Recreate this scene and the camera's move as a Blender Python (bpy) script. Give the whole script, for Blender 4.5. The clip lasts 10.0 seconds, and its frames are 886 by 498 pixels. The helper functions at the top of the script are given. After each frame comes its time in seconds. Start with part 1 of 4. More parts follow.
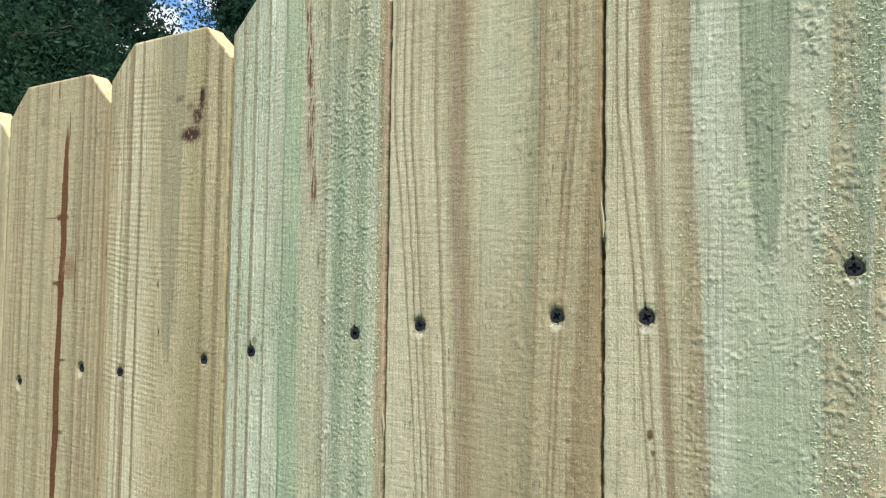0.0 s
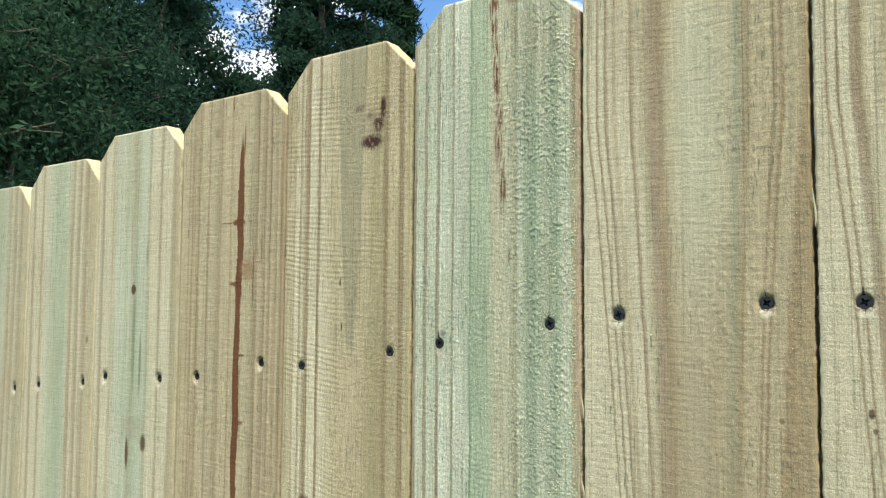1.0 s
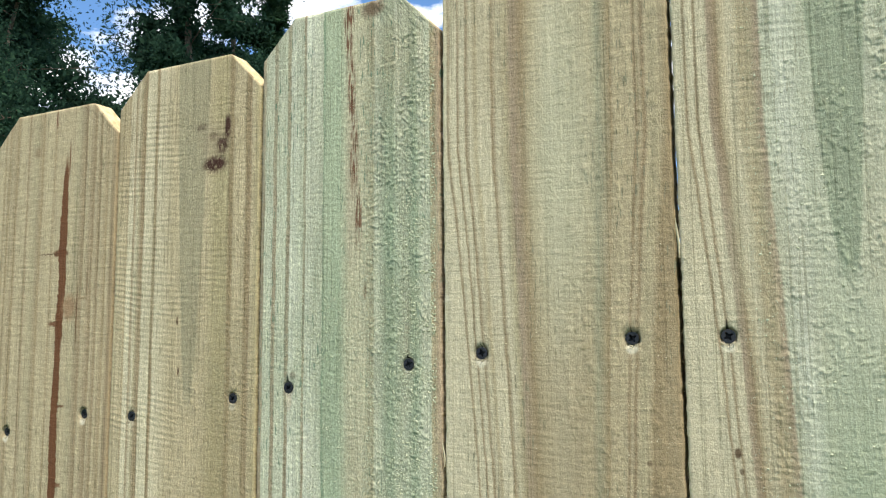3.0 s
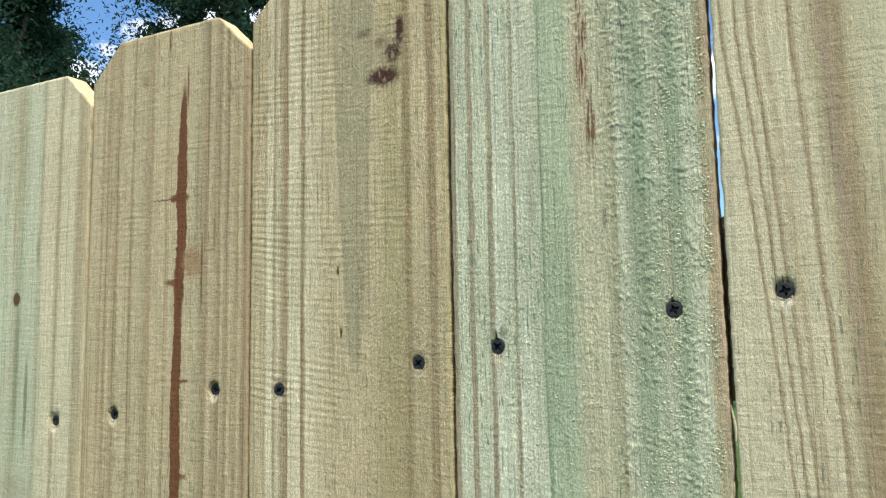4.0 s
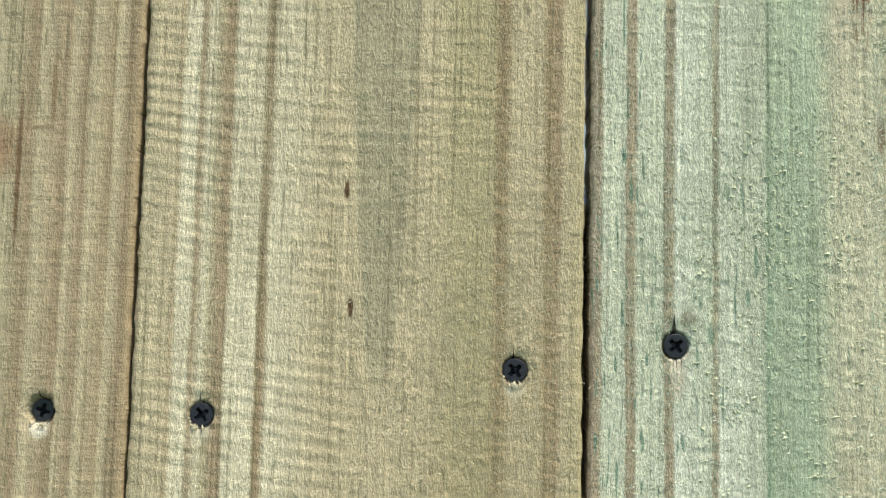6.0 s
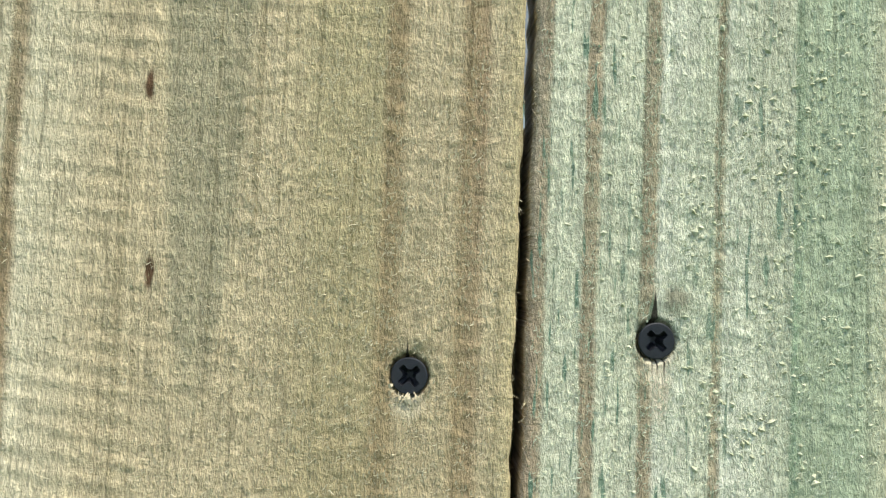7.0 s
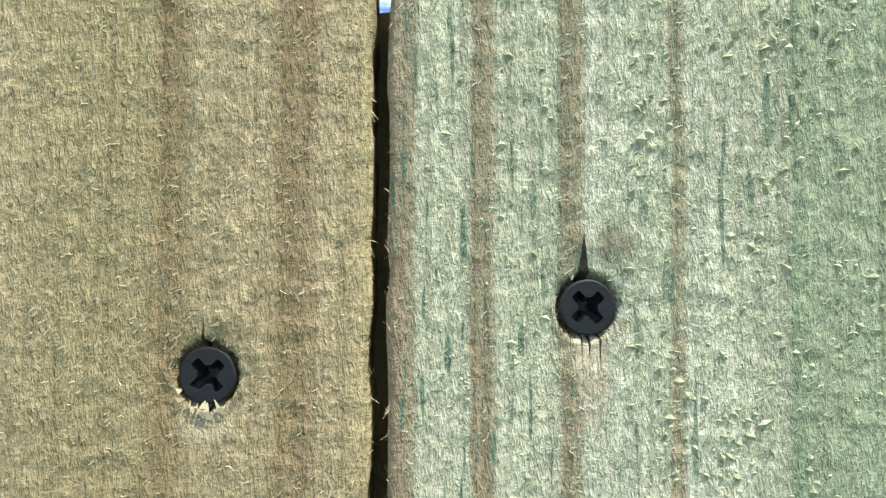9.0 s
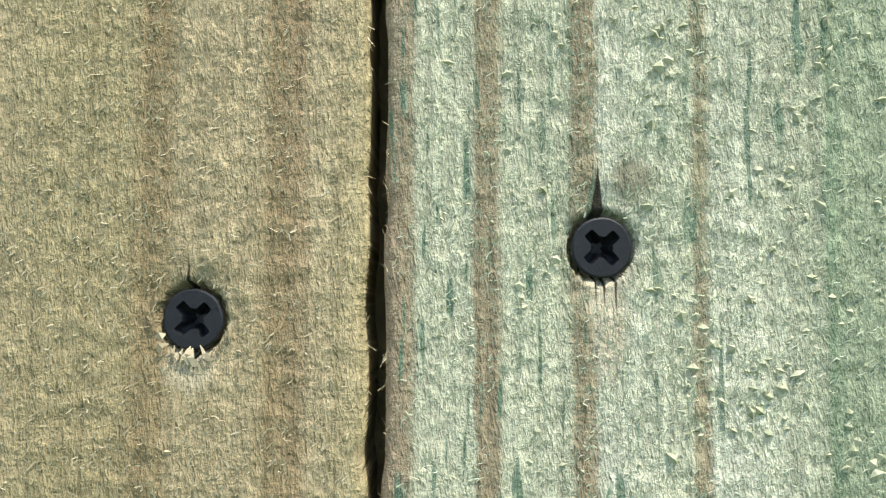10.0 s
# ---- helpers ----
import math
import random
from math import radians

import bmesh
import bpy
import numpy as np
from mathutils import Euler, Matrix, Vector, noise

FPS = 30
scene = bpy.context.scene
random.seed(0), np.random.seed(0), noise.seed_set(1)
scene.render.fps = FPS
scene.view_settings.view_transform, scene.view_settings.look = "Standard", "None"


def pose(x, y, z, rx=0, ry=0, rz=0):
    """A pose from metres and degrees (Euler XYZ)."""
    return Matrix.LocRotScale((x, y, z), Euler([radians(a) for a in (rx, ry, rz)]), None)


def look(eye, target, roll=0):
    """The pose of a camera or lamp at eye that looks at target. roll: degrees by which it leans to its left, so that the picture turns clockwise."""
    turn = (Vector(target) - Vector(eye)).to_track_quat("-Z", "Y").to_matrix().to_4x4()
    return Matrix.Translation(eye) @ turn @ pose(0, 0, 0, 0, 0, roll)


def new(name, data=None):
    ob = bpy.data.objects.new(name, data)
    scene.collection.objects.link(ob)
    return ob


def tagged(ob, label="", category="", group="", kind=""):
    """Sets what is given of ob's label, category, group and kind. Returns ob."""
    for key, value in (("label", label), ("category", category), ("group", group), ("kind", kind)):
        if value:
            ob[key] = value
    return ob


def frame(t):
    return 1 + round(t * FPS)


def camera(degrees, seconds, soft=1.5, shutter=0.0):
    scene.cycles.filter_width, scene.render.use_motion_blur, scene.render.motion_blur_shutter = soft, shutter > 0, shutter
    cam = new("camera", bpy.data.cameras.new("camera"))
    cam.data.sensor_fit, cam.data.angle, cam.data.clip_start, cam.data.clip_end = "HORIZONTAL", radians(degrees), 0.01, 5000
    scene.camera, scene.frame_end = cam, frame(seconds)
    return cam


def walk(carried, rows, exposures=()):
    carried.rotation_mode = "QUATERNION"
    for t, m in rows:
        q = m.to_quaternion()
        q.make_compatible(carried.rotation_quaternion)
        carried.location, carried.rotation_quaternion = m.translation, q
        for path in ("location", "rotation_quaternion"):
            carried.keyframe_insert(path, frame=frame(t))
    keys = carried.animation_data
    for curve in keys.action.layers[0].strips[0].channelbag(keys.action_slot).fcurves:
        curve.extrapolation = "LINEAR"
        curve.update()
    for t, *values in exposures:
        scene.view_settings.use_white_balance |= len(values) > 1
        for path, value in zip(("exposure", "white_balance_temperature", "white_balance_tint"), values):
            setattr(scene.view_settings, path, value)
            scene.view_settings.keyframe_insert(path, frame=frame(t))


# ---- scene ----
cam = camera(61.2, 10.0, soft=1.2)
PATH = [
    (0, (0.005, 0.008, 1.605), (-1.031, 1.717, 1.696), 0.8),
    (0.5, (-0.038, -0.038, 1.597), (-1.163, 1.611, 1.712), 0.7),
    (1, (-0.057, -0.066, 1.591), (-1.207, 1.566, 1.715), 0.4),
    (1.5, (-0.019, -0.042, 1.587), (-1.038, 1.673, 1.727), 0.2),
    (1.7, (-0.002, -0.03, 1.588), (-0.922, 1.741, 1.723), -0.3),
    (2, (0.015, -0.005, 1.594), (-0.794, 1.817, 1.746), -0.9),
    (2.2, (0.01, -0.006, 1.597), (-0.751, 1.836, 1.765), -1.0),
    (2.5, (-0.01, -0.02, 1.601), (-0.768, 1.822, 1.779), -0.9),
    (2.8, (-0.041, -0.027, 1.598), (-0.844, 1.796, 1.784), -0.6),
    (3, (-0.069, -0.024, 1.595), (-0.923, 1.772, 1.802), -0.5),
    (3.2, (-0.095, -0.017, 1.591), (-0.991, 1.758, 1.811), -1.0),
    (4.3, (-0.281, 0.025, 1.559), (-1.114, 1.829, 1.783), -1.3),
    (4.5, (-0.312, 0.028, 1.559), (-1.03, 1.883, 1.769), -1.8),
    (4.8, (-0.351, 0.049, 1.583), (-0.852, 1.972, 1.81), -2.8),
    (5, (-0.369, 0.06, 1.594), (-0.754, 2.012, 1.796), -3.3),
    (5.5, (-0.419, 0.09, 1.577), (-0.636, 2.071, 1.746), -1.4),
    (5.7, (-0.431, 0.115, 1.573), (-0.626, 2.1, 1.719), -0.2),
    (6.8, (-0.431, 0.239, 1.561), (-0.41, 2.235, 1.681), 3.0),
    (7, (-0.421, 0.241, 1.564), (-0.387, 2.238, 1.674), 2.4),
    (7.5, (-0.404, 0.265, 1.559), (-0.308, 2.258, 1.695), 1.7),
    (8, (-0.403, 0.289, 1.558), (-0.308, 2.284, 1.664), 1.2),
    (8.5, (-0.398, 0.294, 1.557), (-0.312, 2.29, 1.654), 0.4),
    (9, (-0.399, 0.291, 1.559), (-0.317, 2.287, 1.649), 0.3),
    (9.5, (-0.396, 0.298, 1.551), (-0.329, 2.295, 1.654), 0.3),
    (10, (-0.396, 0.298, 1.55), (-0.381, 2.293, 1.683), 0.3),
]
walk(cam, [(t, look(eye, target, roll)) for t, eye, target, roll in PATH],
     exposures=[(0, 0.54), (1.5, 0.59), (2, 0.52), (3, 0.49), (4.5, 0.52), (5.7, 0.59), (7, 0.62), (8, 0.62), (10, 0.63)])

# ---- world and sun ----
SUN_DIR = Vector((0.34, -0.30, 0.90)).normalized()
SUN_POWER, SKY_POWER = 4.2, 0.13

world = bpy.data.worlds.new("sky")
scene.world = world
world.use_nodes = True
wn, wl = world.node_tree.nodes, world.node_tree.links
wn.clear()
w_out = wn.new("ShaderNodeOutputWorld")
w_bg = wn.new("ShaderNodeBackground")
w_sky = wn.new("ShaderNodeTexSky")
w_sky.sky_type = "NISHITA"
w_sky.sun_disc = False
w_sky.sun_elevation = math.asin(SUN_DIR.z)
w_sky.sun_rotation = math.atan2(SUN_DIR.x, SUN_DIR.y)
w_sky.altitude = 100
w_sky.dust_density = 0.2
w_sky.ozone_density = 1.0
w_co = wn.new("ShaderNodeTexCoord")
w_map = wn.new("ShaderNodeMapping")
w_map.inputs["Location"].default_value = (3.1, 1.7, 0.4)
w_map.inputs["Scale"].default_value = (2.6, 2.6, 6.0)
w_noise = wn.new("ShaderNodeTexNoise")
w_noise.inputs["Scale"].default_value = 1.5
w_noise.inputs["Detail"].default_value = 7.0
w_noise.inputs["Roughness"].default_value = 0.58
w_ramp = wn.new("ShaderNodeValToRGB")
w_ramp.color_ramp.elements[0].position = 0.475
w_ramp.color_ramp.elements[1].position = 0.555
w_mix = wn.new("ShaderNodeMix")
w_mix.data_type = "RGBA"
w_mix.inputs["B"].default_value = (11.0, 11.2, 11.6, 1)
w_bg.inputs["Strength"].default_value = SKY_POWER
wl.new(w_co.outputs["Generated"], w_map.inputs["Vector"])
wl.new(w_map.outputs["Vector"], w_noise.inputs["Vector"])
wl.new(w_noise.outputs["Fac"], w_ramp.inputs["Fac"])
wl.new(w_ramp.outputs["Color"], w_mix.inputs["Factor"])
w_deep = wn.new("ShaderNodeMix")
w_deep.data_type, w_deep.blend_type = "RGBA", "MULTIPLY"
w_deep.inputs["Factor"].default_value = 1.0
w_deep.inputs["B"].default_value = (0.70, 0.94, 1.14, 1)
wl.new(w_sky.outputs["Color"], w_deep.inputs["A"])
wl.new(w_deep.outputs["Result"], w_mix.inputs["A"])
wl.new(w_mix.outputs["Result"], w_bg.inputs["Color"])
wl.new(w_bg.outputs["Background"], w_out.inputs["Surface"])

sun_data = bpy.data.lights.new("sun", "SUN")
sun_data.energy = SUN_POWER
sun_data.angle = radians(0.6)
sun_data.color = (1.0, 0.935, 0.815)
sun = new("sun", sun_data)
sun.matrix_world = look(SUN_DIR * 40, (0, 0, 0))


# ---- node helpers ----
class Nodes:
    """A small builder of shader node trees."""

    def __init__(self, name):
        self.mat = bpy.data.materials.new(name)
        self.mat.use_nodes = True
        self.n, self.l = self.mat.node_tree.nodes, self.mat.node_tree.links
        self.bsdf = self.n["Principled BSDF"]

    def put(self, socket, value):
        if isinstance(value, bpy.types.NodeSocket):
            self.l.new(value, socket)
        elif isinstance(value, tuple) and len(value) == 3 and socket.type == "RGBA":
            socket.default_value = (*value, 1)
        else:
            socket.default_value = value

    def obj(self):
        return self.n.new("ShaderNodeTexCoord").outputs["Object"]

    def math(self, op, a, b=0.0, clamp=False):
        m = self.n.new("ShaderNodeMath")
        m.operation, m.use_clamp = op, clamp
        self.put(m.inputs[0], a), self.put(m.inputs[1], b)
        return m.outputs[0]

    def vec(self, op, a, b=(0, 0, 0)):
        m = self.n.new("ShaderNodeVectorMath")
        m.operation = op
        self.put(m.inputs[0], a), self.put(m.inputs[1], b)
        return m.outputs["Value" if op == "LENGTH" else "Vector"]

    def axis(self, v, i):
        s = self.n.new("ShaderNodeSeparateXYZ")
        self.put(s.inputs[0], v)
        return s.outputs[i]

    def xyz(self, x, y, z):
        c = self.n.new("ShaderNodeCombineXYZ")
        for k, v in enumerate((x, y, z)):
            self.put(c.inputs[k], v)
        return c.outputs[0]

    def noise(self, v, scale, detail=2.0, rough=0.5, shift=0.0):
        p = self.vec("MULTIPLY", v, scale)
        if shift:
            p = self.vec("ADD", p, (shift, shift * 1.7, shift * 0.6))
        t = self.n.new("ShaderNodeTexNoise")
        t.inputs["Scale"].default_value = 1.0
        t.inputs["Detail"].default_value = detail
        t.inputs["Roughness"].default_value = rough
        self.put(t.inputs["Vector"], p)
        return t.outputs["Fac"]

    def span(self, v, a, b, c=0.0, d=1.0, smooth=True):
        m = self.n.new("ShaderNodeMapRange")
        m.interpolation_type = "SMOOTHSTEP" if smooth else "LINEAR"
        self.put(m.inputs["Value"], v)
        for k, q in (("From Min", a), ("From Max", b), ("To Min", c), ("To Max", d)):
            self.put(m.inputs[k], q)
        return m.outputs["Result"]

    def ramp(self, fac, stops, mode="LINEAR"):
        r = self.n.new("ShaderNodeValToRGB")
        e = r.color_ramp.elements
        r.color_ramp.interpolation = mode
        e[0].position, e[0].color = stops[0][0], (*stops[0][1], 1)
        e[1].position, e[1].color = stops[-1][0], (*stops[-1][1], 1)
        for pos, col in stops[1:-1]:
            k = e.new(pos)
            k.color = (*col, 1)
        self.put(r.inputs["Fac"], fac)
        return r.outputs["Color"]

    def mix(self, fac, a, b, mode="MIX"):
        m = self.n.new("ShaderNodeMix")
        m.data_type, m.blend_type = "RGBA", mode
        self.put(m.inputs["Factor"], fac), self.put(m.inputs["A"], a), self.put(m.inputs["B"], b)
        return m.outputs["Result"]

    def grey(self, v):
        return self.xyz(v, v, v)

    def bump(self, height, dist, strength=1.0, under=None):
        b = self.n.new("ShaderNodeBump")
        b.inputs["Distance"].default_value = dist
        b.inputs["Strength"].default_value = strength
        self.put(b.inputs["Height"], height)
        if under is not None:
            self.put(b.inputs["Normal"], under)
        return b.outputs["Normal"]

    def done(self, color, rough, normal=None, metal=0.0, spec=0.35):
        self.put(self.bsdf.inputs["Base Color"], color)
        self.put(self.bsdf.inputs["Roughness"], rough)
        self.put(self.bsdf.inputs["Metallic"], metal)
        self.put(self.bsdf.inputs["Specular IOR Level"], spec)
        if normal is not None:
            self.put(self.bsdf.inputs["Normal"], normal)
        return self.mat


# ---- wood ----
# P brown latewood in the green boards, T tan, L pale cream, O olive tan, D brown latewood, R reddish band, G pale green, E deeper green, S grey green, B bronze
TONES = {
    "T": (0.455, 0.372, 0.226), "L": (0.565, 0.495, 0.330), "O": (0.385, 0.322, 0.178), "D": (0.300, 0.222, 0.128),
    "R": (0.370, 0.285, 0.190), "G": (0.490, 0.486, 0.345), "E": (0.325, 0.345, 0.232), "S": (0.345, 0.318, 0.200),
    "B": (0.345, 0.262, 0.148), "W": (0.585, 0.577, 0.440), "P": (0.315, 0.262, 0.168), "F": (0.225, 0.285, 0.180), "X": (0.265, 0.200, 0.108), "H": (0.405, 0.340, 0.205), "Q": (0.465, 0.430, 0.285), "M": (0.385, 0.418, 0.275),
}


RED, RESIN, KNOT, PALE = (0.130, 0.050, 0.020), (0.165, 0.078, 0.042), (0.085, 0.045, 0.022), (0.62, 0.57, 0.42)
TAN, BROWN, STAIN = (0.42, 0.35, 0.22), (0.31, 0.235, 0.13), (0.065, 0.030, 0.020)


def bands(text, width):
    """Stops of a ramp out of a text such as '0 T 12 D 30 L': millimetres across the board and tones."""
    words = text.split()
    return [(float(p) / 1000 / width, TONES[c]) for p, c in zip(words[::2], words[1::2])]


def wood(name, text, width, seed, green=0.2, warp=0.004, arch=(0.5, 1.4, 0.0), flecks=0.5, fuzz=1.0, contrast=1.0, pore_tint=(0.17, 0.15, 0.085), marks=(), cracks=(), flame=None, rows=1.0, tone=1.0, coarse=0.6):
    """Rough-sawn treated pine: growth-ring bands across the board, grain, flecks, matted saw fibres and named marks.
    arch: centre across, height below which the rings close in, and how much. marks: (x, z, half width, half height, colour, strength, softness)."""
    k = Nodes(name)
    p = k.obj()
    x, z = k.axis(p, 0), k.axis(p, 2)
    slow = k.noise(p, (7.0, 1.0, 2.4), 1.0, 0.5, seed)
    quick = k.noise(p, (25.0, 1.0, 28.0), 2.0, 0.5, seed + 3.0)
    ragged = k.noise(p, (300.0, 1.0, 160.0), 2.0, 0.6, seed + 5.0)
    xw = k.math("ADD", x, k.math("MULTIPLY", k.math("SUBTRACT", slow, 0.5), warp * 2.4))
    xw = k.math("ADD", xw, k.math("MULTIPLY", k.math("SUBTRACT", quick, 0.5), 0.0016))
    xw = k.math("ADD", xw, k.math("MULTIPLY", k.math("SUBTRACT", ragged, 0.5), 0.0014))
    u = k.math("DIVIDE", xw, width)
    if arch[2]:
        low = k.math("MAXIMUM", k.math("SUBTRACT", arch[1], z), 0.0)
        grow = k.math("ADD", 1.0, k.math("MULTIPLY", low, arch[2]))
        u = k.math("ADD", arch[0], k.math("MULTIPLY", k.math("SUBTRACT", u, arch[0]), grow))
    stops = bands(text, width)
    mean = tuple(sum(c[i] for _, c in stops) / len(stops) for i in range(3))
    color = k.ramp(u, [(q, tuple((m + (v - m) * contrast) * tone for v, m in zip(c, mean))) for q, c in stops])
    # rings that fade and return, broad drift of colour along the board
    fade = k.noise(p, (40.0, 1.0, 7.0), 2.0, 0.5, seed + 9.0)
    color = k.mix(k.span(fade, 0.52, 0.72, 0.0, 0.4), color, mean)
    drift = k.noise(p, (16.0, 1.0, 6.0), 3.0, 0.55, seed + 7.0)
    color = k.mix(k.math("MULTIPLY", k.span(drift, 0.48, 0.72), green), color, (0.365, 0.400, 0.255))
    color = k.mix(k.math("MULTIPLY", k.span(drift, 0.47, 0.25), 0.35), color, (0.37, 0.275, 0.150))
    if flame:
        fx, fz, fw, fh, fs, tint = flame
        half = k.math("MULTIPLY", k.math("SQRT", k.math("MAXIMUM", k.math("DIVIDE", k.math("SUBTRACT", z, fz), fh), 0.0)), fw)
        off = k.math("ABSOLUTE", k.math("SUBTRACT", xw, fx))
        inside = k.span(k.math("SUBTRACT", half, off), -0.0006, 0.0014)
        inside = k.math("MULTIPLY", inside, k.span(z, fz, fz + 0.02))
        color = k.mix(k.math("MULTIPLY", inside, fs), color, tint)
    # long fine grain, matted fibres that lie both ways, cross rows of the saw, short dark pores
    grain = k.noise(p, (1100.0, 1.0, 16.0), 3.0, 0.6, seed + 11.0)
    lay_a = k.xyz(k.math("ADD", x, k.math("MULTIPLY", z, 0.16)), 0.0, z)
    lay_b = k.xyz(k.math("SUBTRACT", x, k.math("MULTIPLY", z, 0.12)), 0.0, z)
    fibre = k.math("MAXIMUM", k.noise(lay_a, (2600.0, 1.0, 620.0), 2.0, 0.55, seed + 13.0), k.noise(lay_b, (2300.0, 1.0, 560.0), 2.0, 0.55, seed + 15.0))
    soft = k.noise(p, (330.0, 1.0, 190.0), 3.0, 0.6, seed + 17.0)
    matted = k.noise(p, (900.0, 1.0, 800.0), 4.0, 0.7, seed + 41.0)
    saw = k.noise(p, (34.0, 1.0, 430.0), 3.0, 0.6, seed + 47.0)
    color = k.mix(1.0, color, k.grey(k.span(grain, 0.3, 0.7, 1 - 0.13 * coarse, 1 + 0.11 * coarse, False)), "MULTIPLY")
    # Hollows darker, crests lighter: shading of the fibre and saw relief put into colour.
    color = k.mix(1.0, color, k.grey(k.span(fibre, 0.44, 0.72, 1 - 0.20 * coarse, 1 + 0.24 * coarse, False)), "MULTIPLY")
    color = k.mix(1.0, color, k.grey(k.span(matted, 0.32, 0.68, 1 - 0.20 * coarse, 1 + 0.18 * coarse, False)), "MULTIPLY")
    color = k.mix(1.0, color, k.grey(k.span(soft, 0.3, 0.7, 0.93, 1.06, False)), "MULTIPLY")
    color = k.mix(1.0, color, k.grey(k.span(saw, 0.34, 0.66, 1.0 - 0.035 * rows, 1.0 + 0.035 * rows, False)), "MULTIPLY")
    lines = k.noise(p, (650.0, 1.0, 7.0), 2.0, 0.5, seed + 53.0)
    color = k.mix(k.math("MULTIPLY", k.span(lines, 0.60, 0.68), 0.6), color, k.mix(1.0, color, (0.55, 0.55, 0.50), "MULTIPLY"))
    pores = k.noise(p, (820.0, 1.0, 95.0), 1.0, 0.4, seed + 23.0)
    where = k.noise(p, (22.0, 1.0, 9.0), 1.0, 0.5, seed + 29.0)
    pore = k.math("MULTIPLY", k.span(pores, 0.63, 0.70), k.span(where, 0.40, 0.60))
    color = k.mix(k.math("MULTIPLY", pore, flecks), color, pore_tint)
    # named marks with ragged outlines
    rag = k.math("MULTIPLY", k.math("SUBTRACT", k.noise(p, (420.0, 1.0, 260.0), 3.0, 0.6, seed + 31.0), 0.5), 0.0045)
    lean = k.math("MULTIPLY", k.math("SUBTRACT", k.noise(p, (3.0, 1.0, 16.0), 2.0, 0.5, seed + 37.0), 0.5), 0.007)
    for mx, mz, rx, rz, col, strength, edge in marks:
        loose = 0.25 if rx < 0.0035 else 0.5 if rx < 0.005 else 1.6 if rx > 0.005 and rz > 0.005 else 1.0
        r = k.math("MULTIPLY", rag, loose)
        c = k.xyz(k.math("ADD", x, r), 0.0, k.math("ADD", z, r))
        if rz > 0.05:
            c = k.xyz(k.math("ADD", k.math("ADD", x, lean), k.math("MULTIPLY", rag, 0.75)), 0.0, z)
        d = k.vec("LENGTH", k.vec("MULTIPLY", k.vec("SUBTRACT", c, (mx, 0, mz)), (1 / rx, 0, 1 / rz)))
        fac = k.math("MULTIPLY", k.span(d, 1.0 + edge, 1.0 - edge), strength)
        if col is RESIN:
            fac = k.math("MULTIPLY", fac, k.span(pores, 0.42, 0.56, 0.15, 1.0))
        if col is STAIN:
            fac = k.math("MULTIPLY", fac, k.span(soft, 0.34, 0.48, 0.35, 1.0))
        color = k.mix(fac, color, col)
    for cx, cz, half, high in cracks:
        up = k.math("DIVIDE", k.math("SUBTRACT", z, cz), high)
        wide = k.math("MULTIPLY", k.math("SUBTRACT", 1.0, up), half)
        off = k.math("ABSOLUTE", k.math("SUBTRACT", k.math("ADD", x, k.math("MULTIPLY", rag, 0.06)), cx))
        inside = k.math("MULTIPLY", k.span(k.math("SUBTRACT", wide, off), -0.00006, 0.00012), k.span(up, -0.05, 0.0))
        color = k.mix(k.math("MULTIPLY", inside, 0.95), color, (0.03, 0.026, 0.018))
    color = k.mix(1.0, color, k.grey(k.span(k.noise(p, (900.0, 1.0, 22.0), 3.0, 0.6, seed + 61.0), 0.32, 0.68, 1 - 0.15 * coarse, 1 + 0.13 * coarse, False)), "MULTIPLY")
    normal = k.bump(grain, 0.0003, 0.6)
    normal = k.bump(soft, 0.0007 * fuzz, 0.7, normal)
    normal = k.bump(saw, 0.0006 * rows, 0.6, normal)
    normal = k.bump(matted, 0.0008 * fuzz * coarse, 0.9, normal)
    normal = k.bump(fibre, 0.0007 * fuzz * coarse, 0.9, normal)
    return k.done(color, 0.88, normal, spec=0.18)


def simple(name, color, rough, scale=40.0, vary=0.15, dist=0.001, metal=0.0, spec=0.35):
    k = Nodes(name)
    p = k.obj()
    a = k.noise(p, (scale,) * 3, 4.0, 0.6)
    b = k.noise(p, (scale * 7,) * 3, 3.0, 0.6, 5.0)
    c = k.mix(1.0, color, k.grey(k.span(a, 0.3, 0.7, 1 - vary, 1 + vary, False)), "MULTIPLY")
    c = k.mix(1.0, c, k.grey(k.span(b, 0.3, 0.7, 1 - vary * 0.6, 1 + vary * 0.6, False)), "MULTIPLY")
    return k.done(c, rough, k.bump(b, dist, 0.6), metal, spec)


def cut_wood():
    """Fresh saw cuts on the ears and tops: paler, end-grain rings and saw scratches."""
    k = Nodes("fresh_cut_pine")
    p = k.obj()
    rings = k.noise(p, (260.0, 260.0, 40.0), 2.0, 0.5)
    fine = k.noise(p, (900.0, 900.0, 900.0), 3.0, 0.6, 4.0)
    c = k.ramp(rings, [(0.3, (0.46, 0.335, 0.165)), (0.55, (0.62, 0.49, 0.28)), (0.75, (0.67, 0.55, 0.34))])
    c = k.mix(1.0, c, k.grey(k.span(fine, 0.3, 0.7, 0.82, 1.12, False)), "MULTIPLY")
    return k.done(c, 0.85, k.bump(fine, 0.0006, 0.7), spec=0.2)


CUT = cut_wood()
SCREW = simple("black_phosphate_steel", (0.011, 0.012, 0.016), 0.5, 900.0, 0.25, 0.00008, 0.0, 0.4)


